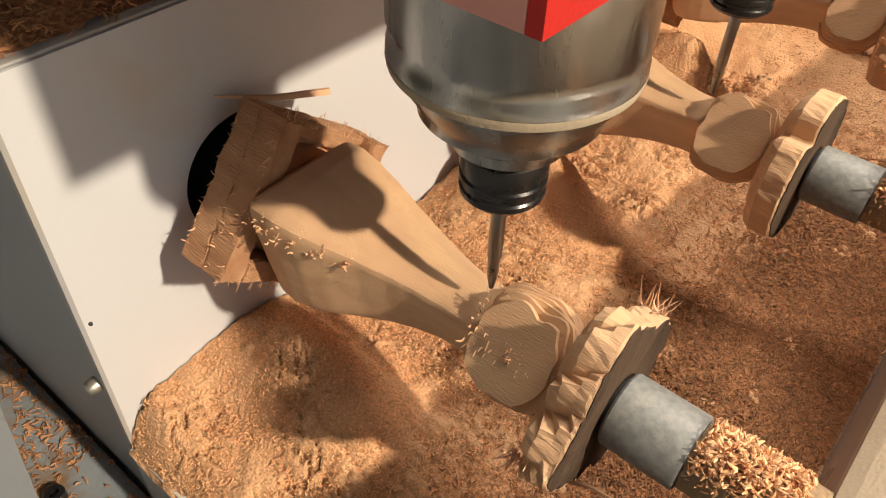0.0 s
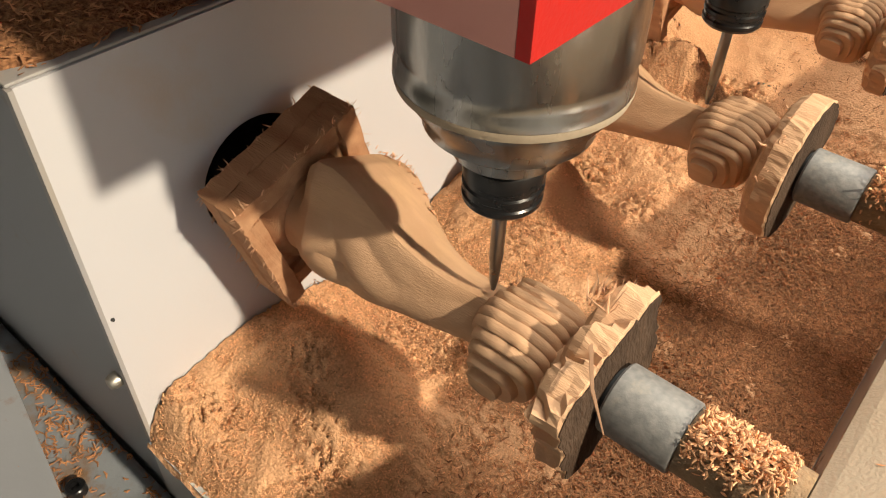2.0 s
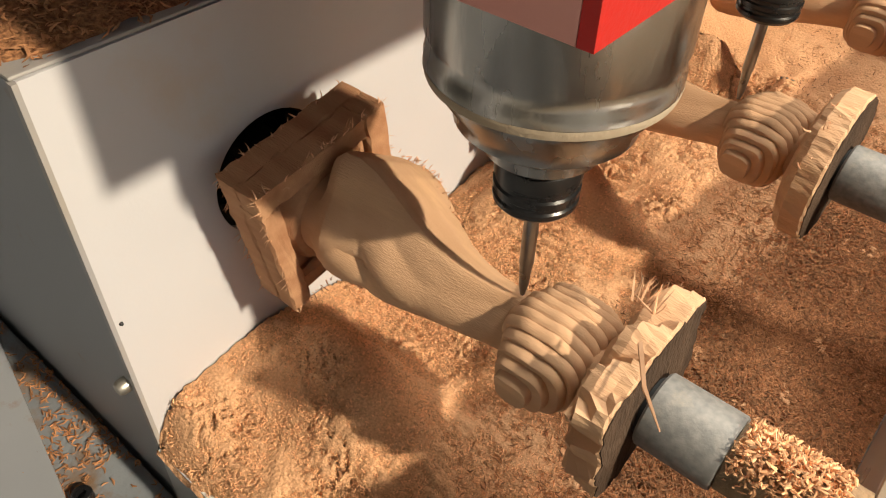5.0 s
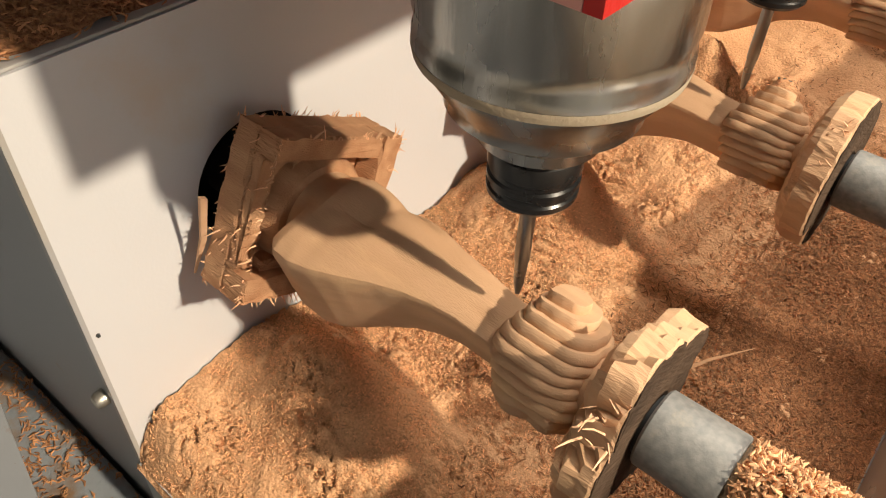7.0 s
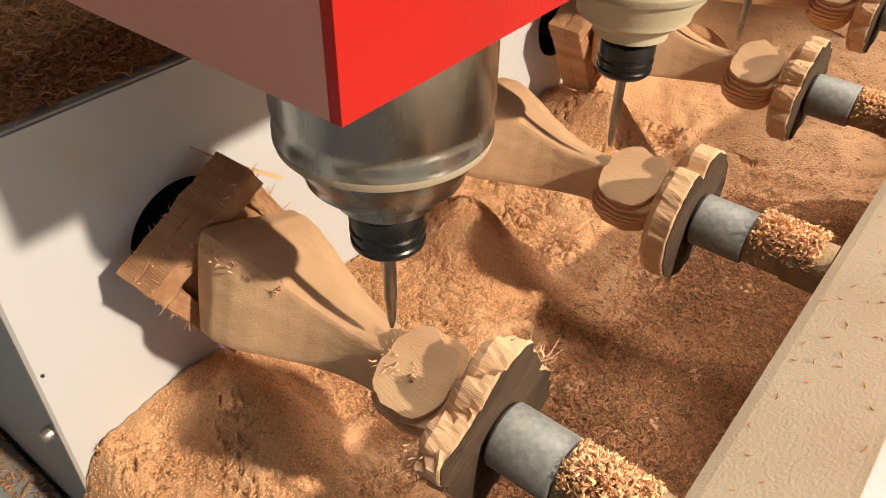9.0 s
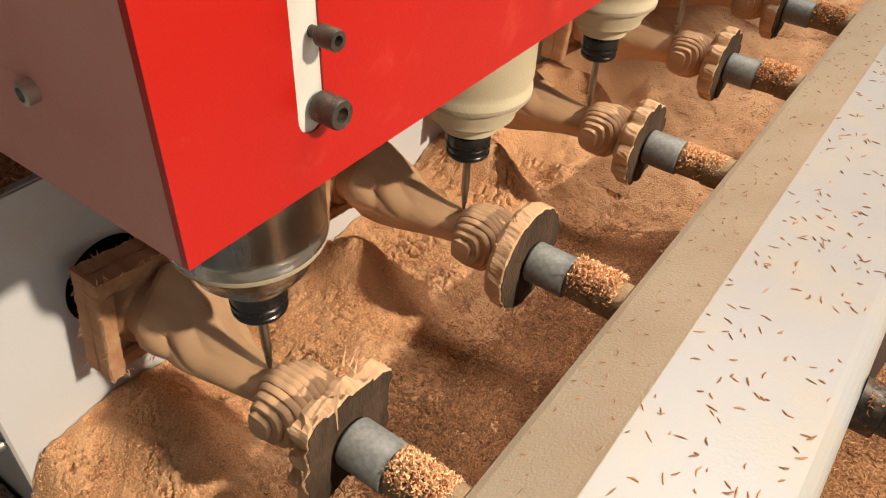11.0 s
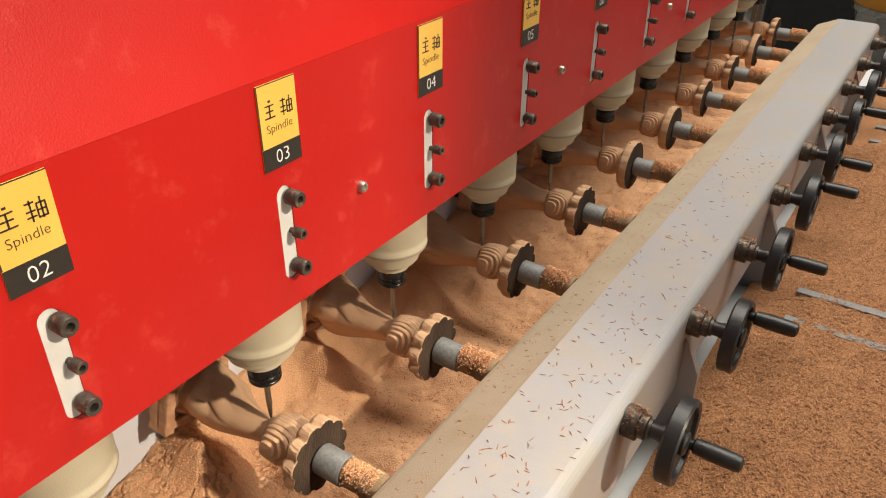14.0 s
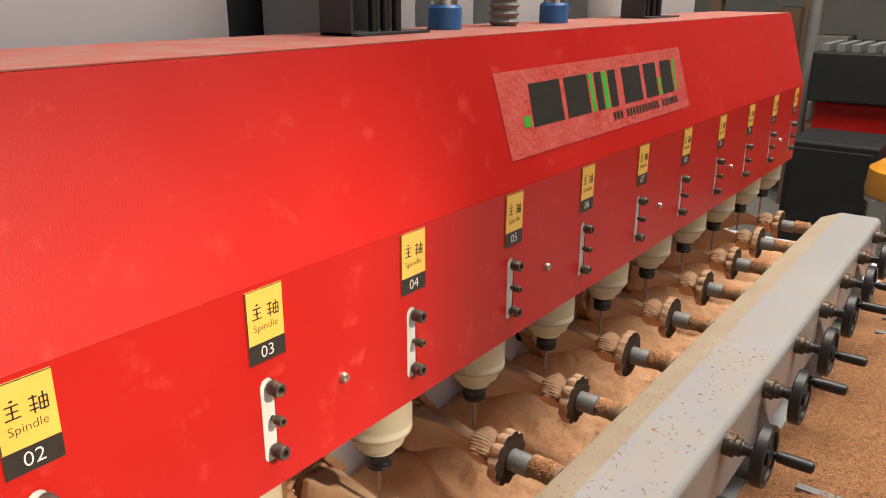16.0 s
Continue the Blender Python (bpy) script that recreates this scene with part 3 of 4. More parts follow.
def flange_bm(style, rnd):
    """Collar of wood before the tailstock: toothed, plain with a torn notch, or scalloped."""
    n = 120
    def rim(a, u):
        if style == "toothed":
            saw = (a * 12 / (2 * math.pi) + u * 0.9) % 1.0
            sq = (abs(math.cos(a)) ** 7 + abs(math.sin(a)) ** 7) ** (-1 / 7)
            return 0.0365 * min(sq, 1.24) - 0.0105 * saw ** 1.2 * (1.15 - 0.8 * u) - 0.0012 * math.sin(7 * a)
        if style == "plain":
            d = (a - 5.93 + math.pi) % (2 * math.pi) - math.pi
            return 0.041 - 0.011 * math.exp(-(d / 0.16) ** 2) - 0.0005 * math.sin(17 * a)
        return 0.0395 - 0.006 * (1 - abs(math.sin(a * 5.5))) ** 1.2 * (1.2 - 0.4 * u)
    bm, rings = bmesh.new(), []
    prof = [(0.041, 0.33), (0.043, 0.72), (0.046, 0.93), (0.050, 1.0), (0.056, 1.0), (0.0605, 1.0), (0.0615, 0.985)]
    for x, q in prof:
        u = (x - 0.041) / 0.02
        ring = []
        for i in range(n):
            a = 2 * math.pi * i / n
            r = rim(a, u) * q + (0.0007 * (rnd.random() - 0.5) if q > 0.9 else 0)
            ring.append(bm.verts.new((x + 0.0006 * (rnd.random() - 0.5), r * math.cos(a), r * math.sin(a))))
        rings.append(ring)
    for a, b in zip(rings, rings[1:]):
        for i in range(n):
            bm.faces.new((a[i], a[(i + 1) % n], b[(i + 1) % n], b[i]))
    bm.faces.new(rings[0])
    bm.faces.new(rings[-1])
    bmesh.ops.recalc_face_normals(bm, faces=bm.faces)
    face = bmesh.new()
    last = [face.verts.new((v.co.x + 0.0006, v.co.y * 0.99, v.co.z * 0.99)) for v in rings[-1]]
    back = [face.verts.new((v.co.x + 0.0001, v.co.y * 0.992, v.co.z * 0.992)) for v in rings[-1]]
    for i in range(n):
        face.faces.new((last[i], last[(i + 1) % n], back[(i + 1) % n], back[i]))
    face.faces.new(last)
    bmesh.ops.recalc_face_normals(face, faces=face.faces)
    return bm, face


def carved_leg(style, label, seed, splinters):
    rnd = random.Random(seed)
    ob = thing("carved_leg", label, "carved leg", "legs being carved")
    plate, walls = block_bm(rnd)
    block = part("block", plate, M_BLOCK, ob, "rough torn square block end")
    for bm in walls:
        part("block_wall", bm, M_BLOCK, block)
    part("drive_spur", lathe([(0.018, -0.175), (0.018, -0.1372)], 28, "x"), M_RUBBER, ob, "black drive spur")
    part("leg", leg_bm(), M_WOOD, ob)
    core, terraces = scroll_bm()
    foot = part("foot", core, M_WOOD, ob, "foot roughed out in stepped terraces")
    for bm in terraces:
        part("terrace", bm, M_WOOD, foot)
    rim, face = flange_bm(style, rnd)
    part("collar", rim, M_WOOD, ob)
    part("collar_face", face, M_ENDGRAIN, ob, "end grain face coloured dark for its shade")
    part("neck", lathe([(0.0115, 0.061), (0.0125, 0.0635), (0.0125, 0.069)], 32, "x"), M_SHADE, ob)
    for s in splinters:
        many = len(s.faces) > 12
        tagged(part("torn_fibre" if many else "splinter", s, M_PALE, ob), kind="stuff" if many else "")
    return ob


def fuzz(rnd, x, r, a0, a1, n, size):
    """A tuft of torn fibres round radius r."""
    out = []
    for _ in range(n):
        a = rnd.uniform(a0, a1)
        p = Vector((x + rnd.uniform(-0.006, 0.006), r * math.cos(a), r * math.sin(a)))
        d = Vector((rnd.uniform(-0.6, 0.6), math.cos(a) + rnd.uniform(-0.7, 0.7), math.sin(a) + rnd.uniform(-0.7, 0.7))).normalized()
        out.append(sliver(p, p + d * size * rnd.uniform(0.5, 1.3), 0.0005, rnd.uniform(-0.001, 0.001)))
    return join(*out)


def fringe(rnd, x, h, n, size, sides=(0, 1, 2, 3)):
    """Torn fibres along the edges of a square block."""
    out = []
    for _ in range(n):
        s = rnd.choice(sides)
        u = rnd.uniform(-h, h)
        e = Vector((0, math.cos(s * math.pi / 2), math.sin(s * math.pi / 2)))
        f = Vector((0, -e.z, e.y))
        p = Vector((x + rnd.uniform(-0.0015, 0.0015), 0, 0)) + e * (h - 0.0008) + f * u
        d = (e + f * rnd.uniform(-0.9, 0.9) + Vector((rnd.uniform(-0.4, 0.9), 0, 0))).normalized()
        out.append(sliver(p, p + d * size * rnd.uniform(0.3, 1.3) ** 2, rnd.uniform(0.0002, 0.0005), rnd.uniform(-0.0006, 0.0006)))
    return join(*out)


rnd = random.Random(3)
LEGS = [carved_leg("toothed", "half carved wooden leg with a ragged toothed collar", 5,
                   [sliver((-0.130, -0.005, -0.055), (-0.148, 0.045, -0.034), 0.0022, 0.002), sliver((0.055, -0.003, 0.040), (0.078, -0.030, 0.044), 0.0012, 0.002),
                    fuzz(rnd, 0.046, 0.037, 0.8, 1.2, 30, 0.009), fuzz(rnd, 0.056, 0.039, 4.3, 4.7, 16, 0.010), fuzz(rnd, -0.130, 0.041, 4.9, 5.6, 16, 0.006), fuzz(rnd, -0.112, 0.042, 2.1, 2.5, 10, 0.004),
                    *[fuzz(random.Random(40 + i), x, r, -0.06, 0.22, 30, 0.0025) for i, (x, r) in enumerate(((-0.100, 0.0425), (-0.091, 0.0435), (-0.082, 0.0405), (-0.072, 0.0350), (-0.061, 0.0290)))],
                    fringe(random.Random(21), -0.1100, 0.0398, 190, 0.0042), fuzz(random.Random(31), 0.018, 0.0172, -0.8, 0.8, 45, 0.0035), fuzz(random.Random(33), 0.028, 0.0172, -0.8, 0.8, 30, 0.003), fuzz(random.Random(32), 0.006, 0.0185, -0.8, 0.6, 30, 0.004), fringe(random.Random(22), -0.136, 0.0398, 160, 0.0035), fringe(random.Random(23), -0.121, 0.0386, 70, 0.005, (0, 3))] )]
LEGS.append(carved_leg("plain", "half carved wooden leg with a notched round collar", 6, [fuzz(rnd, 0.05, 0.04, 1.5, 2.6, 16, 0.005), fuzz(rnd, 0.055, 0.04, 4.0, 4.6, 10, 0.006),
                                                                                                              fringe(random.Random(25), -0.1195, 0.0388, 160, 0.004)]))
scal = carved_leg("scalloped", "half carved wooden leg with a scalloped collar", 7, [fuzz(rnd, 0.05, 0.038, 0.2, 0.9, 14, 0.004)])
PHASE = 143.0
for k in range(COUNT):
    if k == 2:
        LEGS.append(scal)
    elif k > 2:
        LEGS.append(copy_thing(LEGS[1] if k in (6, 7, 10) else scal, pose(0, k * PITCH, AXIS)))

# ---- tailstock rail, quills and handwheels ----
rail = thing("tailstock_rail", "white painted steel rail dusted with wood chips", "machine rail")
R0, R1 = -0.75, 2.30
rim = [(0.2745 + 0.014 * math.sin(a), TOP - 0.014 + 0.014 * math.cos(a)) for a in np.linspace(0, math.pi / 2, 7)]
part("rail_beam", prism([(0.1395, 0.915), (0.1395, 1.0075), (0.1405, 1.012), (0.145, 1.015), (0.188, 1.0337), (0.191, TOP)] + rim + [(0.2885, 0.915)], R0, R1), M_WHITE, rail)
part("chamfer_dust", prism([(0.1397, 1.010), (0.1400, 1.0127), (0.1448, 1.0157), (0.1877, 1.0344), (0.1905, 1.0358), (0.191, 1.0358), (0.188, 1.0333)], R0 + 0.001, R1 - 0.001), M_DUSTY, rail, "sawdust film on the chamfer")
for y in np.arange(-0.5, 2.3, 0.4):
    part("foot_bracket", prism([(0.20, 0.839), (0.20, 0.9145), (0.289, 0.9145), (0.289, 0.99), (0.311, 0.94), (0.311, 0.839)], y + 0.094, y + 0.106), M_WHITE, rail)


LIFT = pose(0, 0, 0.011)      # the screw sits a little over the work axis


def tailstock():
    ob = thing("tailstock", "grey steel tailstock quill with a black handwheel", "tailstock", "tailstocks along the rail")
    part("sleeve", lathe([(0.0120, 0.0635), (0.0148, 0.0640), (0.0156, 0.0650), (0.0156, 0.0942), (0.0150, 0.0951), (0.0120, 0.0951)], 44, "x"), M_SLEEVE, ob, "worn grey steel sleeve")
    part("quill", lathe([(0.0130, 0.0952), (0.0136, 0.0960), (0.0136, 0.118), (0.0148, 0.119), (0.0148, 0.1393)], 36, "x"), M_QUILL, ob, "dust caked round quill")
    part("boss", turned(lathe([(0.017, 0.2886), (0.017, 0.303), (0.013, 0.304), (0.013, 0.311), (0.0105, 0.312), (0.0105, 0.315)], 28, "x"), LIFT), M_BOLT, ob, "dark dusty bearing boss")
    part("screw_shaft", turned(lathe([(0.0085, 0.312), (0.0085, 0.322), (0.0095, 0.325), (0.0095, 0.337)], 24, "x"), LIFT), M_BLACK, ob)
    wheel = part("handwheel", turned(lathe([(0.0369, 0.3340), (0.0424, 0.3330), (0.0440, 0.3350), (0.0440, 0.3480), (0.0424, 0.3500), (0.0369, 0.3490), (0.0358, 0.3450), (0.0120, 0.3440), (0.0120, 0.3380), (0.0358, 0.3380), (0.0369, 0.3340)], 48, "x", caps=False), LIFT), M_BLACK, ob, "black moulded handwheel")
    part("hub", turned(lathe([(0.0115, 0.332), (0.0125, 0.334), (0.0125, 0.349), (0.0105, 0.351)], 28, "x"), LIFT), M_BLACK, wheel)
    return ob


def handle_bm():
    return turned(lathe([(0.0055, 0.346), (0.0055, 0.352), (0.0082, 0.354), (0.0092, 0.369), (0.0090, 0.394), (0.0080, 0.399), (0.004, 0.401)], 24, "x"), pose(0, 0.0, 0.031))


stock = tailstock()
HANDLES = [-60, -110, -55, -130, -65, -112, -50, -118, -60, -100, -70, -120]
for k in range(COUNT):
    t = stock if k == 0 else copy_thing(stock, pose(0, k * PITCH, AXIS))
    t.matrix_basis = pose(0, k * PITCH, AXIS)
for k, t in enumerate([o for o in scene.collection.objects if o.name.split(".")[0] == "tailstock"]):
    wheel = [c for c in t.children if c.name.startswith("handwheel")][0]
    part("crank_handle", turned(handle_bm(), LIFT @ pose(0, 0, 0, HANDLES[k], 0, 0)), M_BLACK, wheel, "black tapered crank handle")


# ---- sawdust and chips ----
def dust_z(x, y):
    """Height of the sawdust between the chuck plate and the rail."""
    x, y = np.asarray(x, float), np.asarray(y, float)
    gap = 0.5 - 0.5 * np.cos(2 * np.pi * (y - 0.012) / PITCH)
    z = 0.887 + 0.028 * gap ** 0.9 * (1 - step(0.07, 0.13, x)) * step(-0.17, -0.10, x) * step(-0.01, 0.05, y)
    for k in range(COUNT):
        y0 = k * PITCH
        z = z + 0.060 * np.exp(-((x + 0.086) / 0.049) ** 2 - ((y - y0 + 0.023) / 0.030) ** 2)
        z = z + 0.014 * np.exp(-((x + 0.03) / 0.02) ** 2 - ((y - y0 - 0.045 - 0.01 * math.sin(5 * k)) / 0.022) ** 2)
    z = z + 0.026 * step(0.05, 0.13, x) + 0.004 * np.sin(11 * y + 17 * x)
    z = z + 0.012 * step(-0.10, -0.156, x)
    z = z + 0.035 * step(-0.085, -0.15, x) * step(0.25, 0.5, y)
    front = step(-0.112, -0.085, y) ** 0.8
    return 0.862 + (z - 0.862) * front


def sheet(name, x0, x1, y0, y1, cell, height, mat, rough):
    """A fine height sheet with its skirt, as one mesh."""
    nx, ny = int((x1 - x0) / cell) + 1, int((y1 - y0) / cell) + 1
    gx, gy = np.meshgrid(np.linspace(x0, x1, nx), np.linspace(y0, y1, ny))
    gz = height(gx, gy)
    pts = []
    for a, b, c in zip(gx.ravel(), gy.ravel(), gz.ravel()):
        e = noise.fractal((a * 55, b * 55, 0.3), 0.8, 2.1, 4) * rough + abs(noise.noise((a * 260, b * 260, 2.0))) * noise.noise((a * 40, b * 40, 7.0)) * rough * 1.6
        if cell < 0.002:
            d = noise.voronoi((a * 95 + 3 * noise.noise((a * 60, b * 60, 5)), b * 95, 0.5))[0]
            crack = max(0.0, 1 - (d[1] - d[0]) * 7) * max(0.0, noise.noise((a * 28, b * 28, 9.0)) + 0.15)
            e -= 0.014 * crack
        pts.append((a, b, c + e))
    idx = np.arange(nx * ny).reshape(ny, nx)
    quads = np.stack([idx[:-1, :-1], idx[:-1, 1:], idx[1:, 1:], idx[1:, :-1]], -1).reshape(-1, 4)
    me = bpy.data.meshes.new(name)
    me.from_pydata(pts, [], quads.tolist())
    me.materials.append(mat)
    for p in me.polygons:
        p.use_smooth = True
    return new(name, me)


def chips(name, n, place, length, width, mat, label, lift=0.0006, seed=1, flat=0.35, curl=0.18):
    """Loose curled slivers lying about: place(rng, n) gives x, y, z."""
    rng = np.random.default_rng(seed)
    x, y, z = place(rng, n)
    n = len(x)
    L = rng.uniform(*length, n)
    W = rng.uniform(*width, n)
    yaw, pitch = rng.uniform(0, 2 * np.pi, n), rng.normal(0, flat, n)
    d = np.stack([np.cos(yaw) * np.cos(pitch), np.sin(yaw) * np.cos(pitch), np.sin(pitch)], -1)
    s = np.stack([-np.sin(yaw), np.cos(yaw), 0 * yaw], -1)
    u = np.cross(d, s)
    c = np.stack([x, y, z + lift], -1)
    bend = rng.normal(0, curl, n) * L
    verts = np.empty((n, 9, 3))
    for j, q in enumerate((-0.5, 0.0, 0.5)):
        mid = c + d * (q * L)[:, None] + s * (bend * (1 - 4 * q * q))[:, None]
        w = W * (0.45 if j != 1 else 1.0)
        verts[:, 3 * j] = mid + s * w[:, None]
        verts[:, 3 * j + 1] = mid - s * w[:, None]
        verts[:, 3 * j + 2] = mid + u * (w * 0.8)[:, None]
    base = (np.arange(n) * 9)[:, None, None]
    quad = np.array([[0, 1, 4, 3], [1, 2, 5, 4], [2, 0, 3, 5], [3, 4, 7, 6], [4, 5, 8, 7], [5, 3, 6, 8]])[None] + base
    me = bpy.data.meshes.new(name)
    me.from_pydata(verts.reshape(-1, 3).tolist(), [], quad.reshape(-1, 4).tolist())
    me.materials.append(mat)
    return tagged(new(name, me), label, "wood chips", kind="stuff")


tagged(sheet("sawdust_bed", XP + 0.001, 0.1392, -0.1085, 0.46, 0.0015, dust_z, M_DUST, 0.0030), "mounded orange brown sawdust under the carved legs", "sawdust", kind="stuff")
tagged(sheet("sawdust_bed", XP + 0.001, 0.1392, 0.4585, 2.33, 0.0030, dust_z, M_DUST, 0.0030), "smooth orange brown sawdust drifts along the chuck plate", "sawdust", kind="stuff")


def floor_z(x, y):
    bare = np.exp(-((x - 0.62) / 0.06) ** 2 - ((y - 1.12) / 0.10) ** 2) + np.exp(-((x - 0.50) / 0.09) ** 2 - ((y - 2.06) / 0.10) ** 2)
    return 0.843 - 0.04 * np.clip(bare * 1.6 - 0.4 + 0.25 * np.sin(70 * x) * np.sin(63 * y), 0, 1) + 0.018 * step(0.30, 0.42, x) + 0.012 * np.sin(5 * x + 3.1 * y) * np.sin(4.3 * y) - 0.03 * step(1.2, 1.6, y) * step(0.40, 0.5, x)


tagged(sheet("chip_drift", 0.289, 1.30, -0.1, 2.6, 0.012, floor_z, M_CHIPBED, 0.005), "drift of orange wood chips on the machine bed", "wood chips", kind="stuff")


def area(x0, x1, y0, y1, height, bias=None):
    def f(rng, n):
        x, y = rng.uniform(x0, x1, n), rng.uniform(y0, y1, n)
        if bias is not None:
            keep = rng.random(n) < bias(x, y)
            x, y = x[keep], y[keep]
        return x, y, height(x, y)
    return f


chips("bed_chips", 85000, area(-0.01, 0.138, -0.1, 0.42, dust_z, lambda x, y: step(0.015, 0.085, x) * 0.95 + 0.03), (0.0022, 0.0052), (0.0003, 0.0006), M_BEDCHIP, "curled wood chips heaped along the rail", lift=0.0018, seed=2)
chips("sparse_chips", 7000, area(-0.05, 0.138, 0.42, 1.8, dust_z), (0.002, 0.005), (0.0003, 0.0006), M_BEDCHIP, "sparse wood chips on the far sawdust", lift=0.0005, seed=21)
chips("fine_chips", 110000, area(XP + 0.004, 0.137, -0.106, 0.45, dust_z, lambda x, y: (1 - 0.7 * step(0.1, 0.3, y)) * (1 - 0.85 * step(0.04, 0.09, x))), (0.0012, 0.0030), (0.0002, 0.0004), M_FINE, "fine shavings over the sawdust mounds", lift=0.0005, seed=3)
tagged(sheet("chip_layer", -0.69, XP - 0.006, -0.1, 2.3, 0.012, lambda x, y: 1.0992 + 0.006 * step(-0.162, -0.2, x) + 0 * y, M_CHIPBED, 0.003), "thick bed of wood chips on the cabinet", "wood chips", kind="stuff")
chips("cabinet_chips", 16000, area(-0.42, XP - 0.002, -0.103, 0.5, lambda x, y: 1.0990 + 0.008 * step(-0.16, -0.2, x) + 0 * y, lambda x, y: 0.35 + 0.65 * step(-0.159, -0.17, x)), (0.003, 0.007), (0.0004, 0.0009), M_CHIP, "thick layer of wood chips on the cabinet top", seed=4)
chips("drift_chips", 52000, area(0.30, 0.80, 0.0, 1.9, floor_z), (0.003, 0.007), (0.0004, 0.0008), M_CHIP, "loose wood chips over the bed", lift=0.0025, seed=5)
chips("ledge_chips", 9000, area(-0.5, -0.1, -0.30, -0.108, lambda x, y: 0.8153 + 0 * x, lambda x, y: 0.75 * (np.sin(60 * x + 25 * y) * np.sin(47 * y - 9 * x) > -0.25) + 0.12), (0.003, 0.006), (0.0004, 0.0009), M_CHIP, "scattered wood chips on the grey ledge", seed=6)
chips("rail_chips", 640, area(0.192, 0.276, -0.1, 1.3, lambda x, y: TOP + 0 * x, lambda x, y: 0.9 - 0.5 * step(0.5, 1.2, y)), (0.0025, 0.0075), (0.0004, 0.0008), M_CHIP, "stray wood slivers on the white rail", lift=0.0004, seed=7, flat=0.06, curl=0.07)
chips("chamfer_chips", 260, area(0.146, 0.187, -0.1, 1.3, lambda x, y: 1.0157 + 0.436 * (x - 0.1448)), (0.002, 0.006), (0.0003, 0.0006), M_CHIP, "stray wood slivers on the rail chamfer", lift=0.0004, seed=8, flat=0.06, curl=0.07)


def quill_place(rng, n):
    k = rng.integers(0, COUNT, n)
    x = 0.097 + 0.036 * rng.random(n)
    a = rng.normal(0, 0.55, n)
    r = 0.0138 + 0.009 * rng.random(n) ** 1.3 * np.cos(a) ** 2 * (0.6 + 0.4 * np.sin(k * 2.3))
    return x, k * PITCH + r * np.sin(a), AXIS + r * np.cos(a) - 0.0006


def boss_place(rng, n):
    k = rng.integers(0, COUNT, n)
    a = rng.normal(0, 0.6, n)
    r = 0.0142 + 0.005 * rng.random(n)
    return 0.290 + 0.020 * rng.random(n), k * PITCH + r * np.sin(a), AXIS + 0.011 + r * np.cos(a)


chips("boss_chips", 900, boss_place, (0.002, 0.005), (0.0004, 0.0007), M_CHIP, "dusty shavings caught on the screw bosses", seed=12, flat=0.5)
chips("quill_chips", 15000, quill_place, (0.0016, 0.0042), (0.0004, 0.0008), M_FINE, "pale shavings caught on the tailstock quills", seed=9, flat=0.7)

# ---- ledge in front of the cabinet ----
cover = thing("side_cover", "smooth grey green sheet steel cover on the ledge", "cover")
bm = bmesh.new()
loop = [(-0.375, -0.1125), (-0.186, -0.1545), (-0.10, -0.174), (-0.10, -0.42), (-0.62, -0.42), (-0.62, -0.1125)]
low, high = [[bm.verts.new((x, y, z)) for x, y in loop] for z in (0.8152, 0.8178)]
for i in range(len(loop)):
    j = (i + 1) % len(loop)
    bm.faces.new((low[i], low[j], high[j], high[i]))
bm.faces.new(low[::-1])
bm.faces.new(high)
bmesh.ops.recalc_face_normals(bm, faces=bm.faces)
part("cover_sheet", bm, M_SIDE, cover)
bolt = thing("floor_bolt", "black socket bolt in the chip covered ledge", "bolt")
part("bolt_head", turned(lathe([(0.0062, 0), (0.0062, 0.006), (0.0055, 0.0068), (0.003, 0.0068), (0.0028, 0.003), (0.0004, 0.003)], 20), pose(-0.196, -0.1435, 0.8152)), M_NUT, bolt)

# ---- guide strips on the bed beside the rail ----
for y in (1.095, 1.185, 1.92, 2.02):
    strip = thing("guide_strip", "flat grey steel guide strip half buried in chips", "guide strip", "guide strips on the bed")
    part("strip", box(0.36, 1.28, y - 0.008, y + 0.008, 0.839, 0.868, 0.001), M_SLEEVE, strip)

# ---- carriage behind and above the beam ----
tower = thing("gantry_cover", "large white sheet steel gantry cover", "machine cover")
part("cover_panel", box(-0.62, -0.262, -1.6, 0.64, 1.40, 3.0, 0.004), M_PLATE, tower)
part("cover_leg", box(-0.62, -0.264, -1.6, -1.1, 0.0, 1.399, 0.004), M_PLATE, tower)
for y in (-0.9, -0.1, 0.6):
    for z in (1.75, 2.3, 2.9):
        part("bolt", turned(bolt_bm(0.006, 0.006, -0.262), pose(0, y, z)), M_SCREW, tower)
carriage = thing("gantry_carriage", "grey machine carriage behind the beam", "machine carriage")
# Dark sheet stands in for the shade in the gaps between the columns.
part("back_plate", box(-0.62, -0.40, 0.66, 2.5, 1.1, 3.0), M_SHADE, carriage, "dark sheet standing for the shade behind the columns")
for y0, y1 in ((0.80, 1.0), (1.10, 1.16), (1.27, 1.46), (1.59, 1.78), (1.90, 2.25)):
    part("column", box(-0.39, -0.26, y0, y1, 1.1, 3.0, 0.004), M_GREY, carriage)


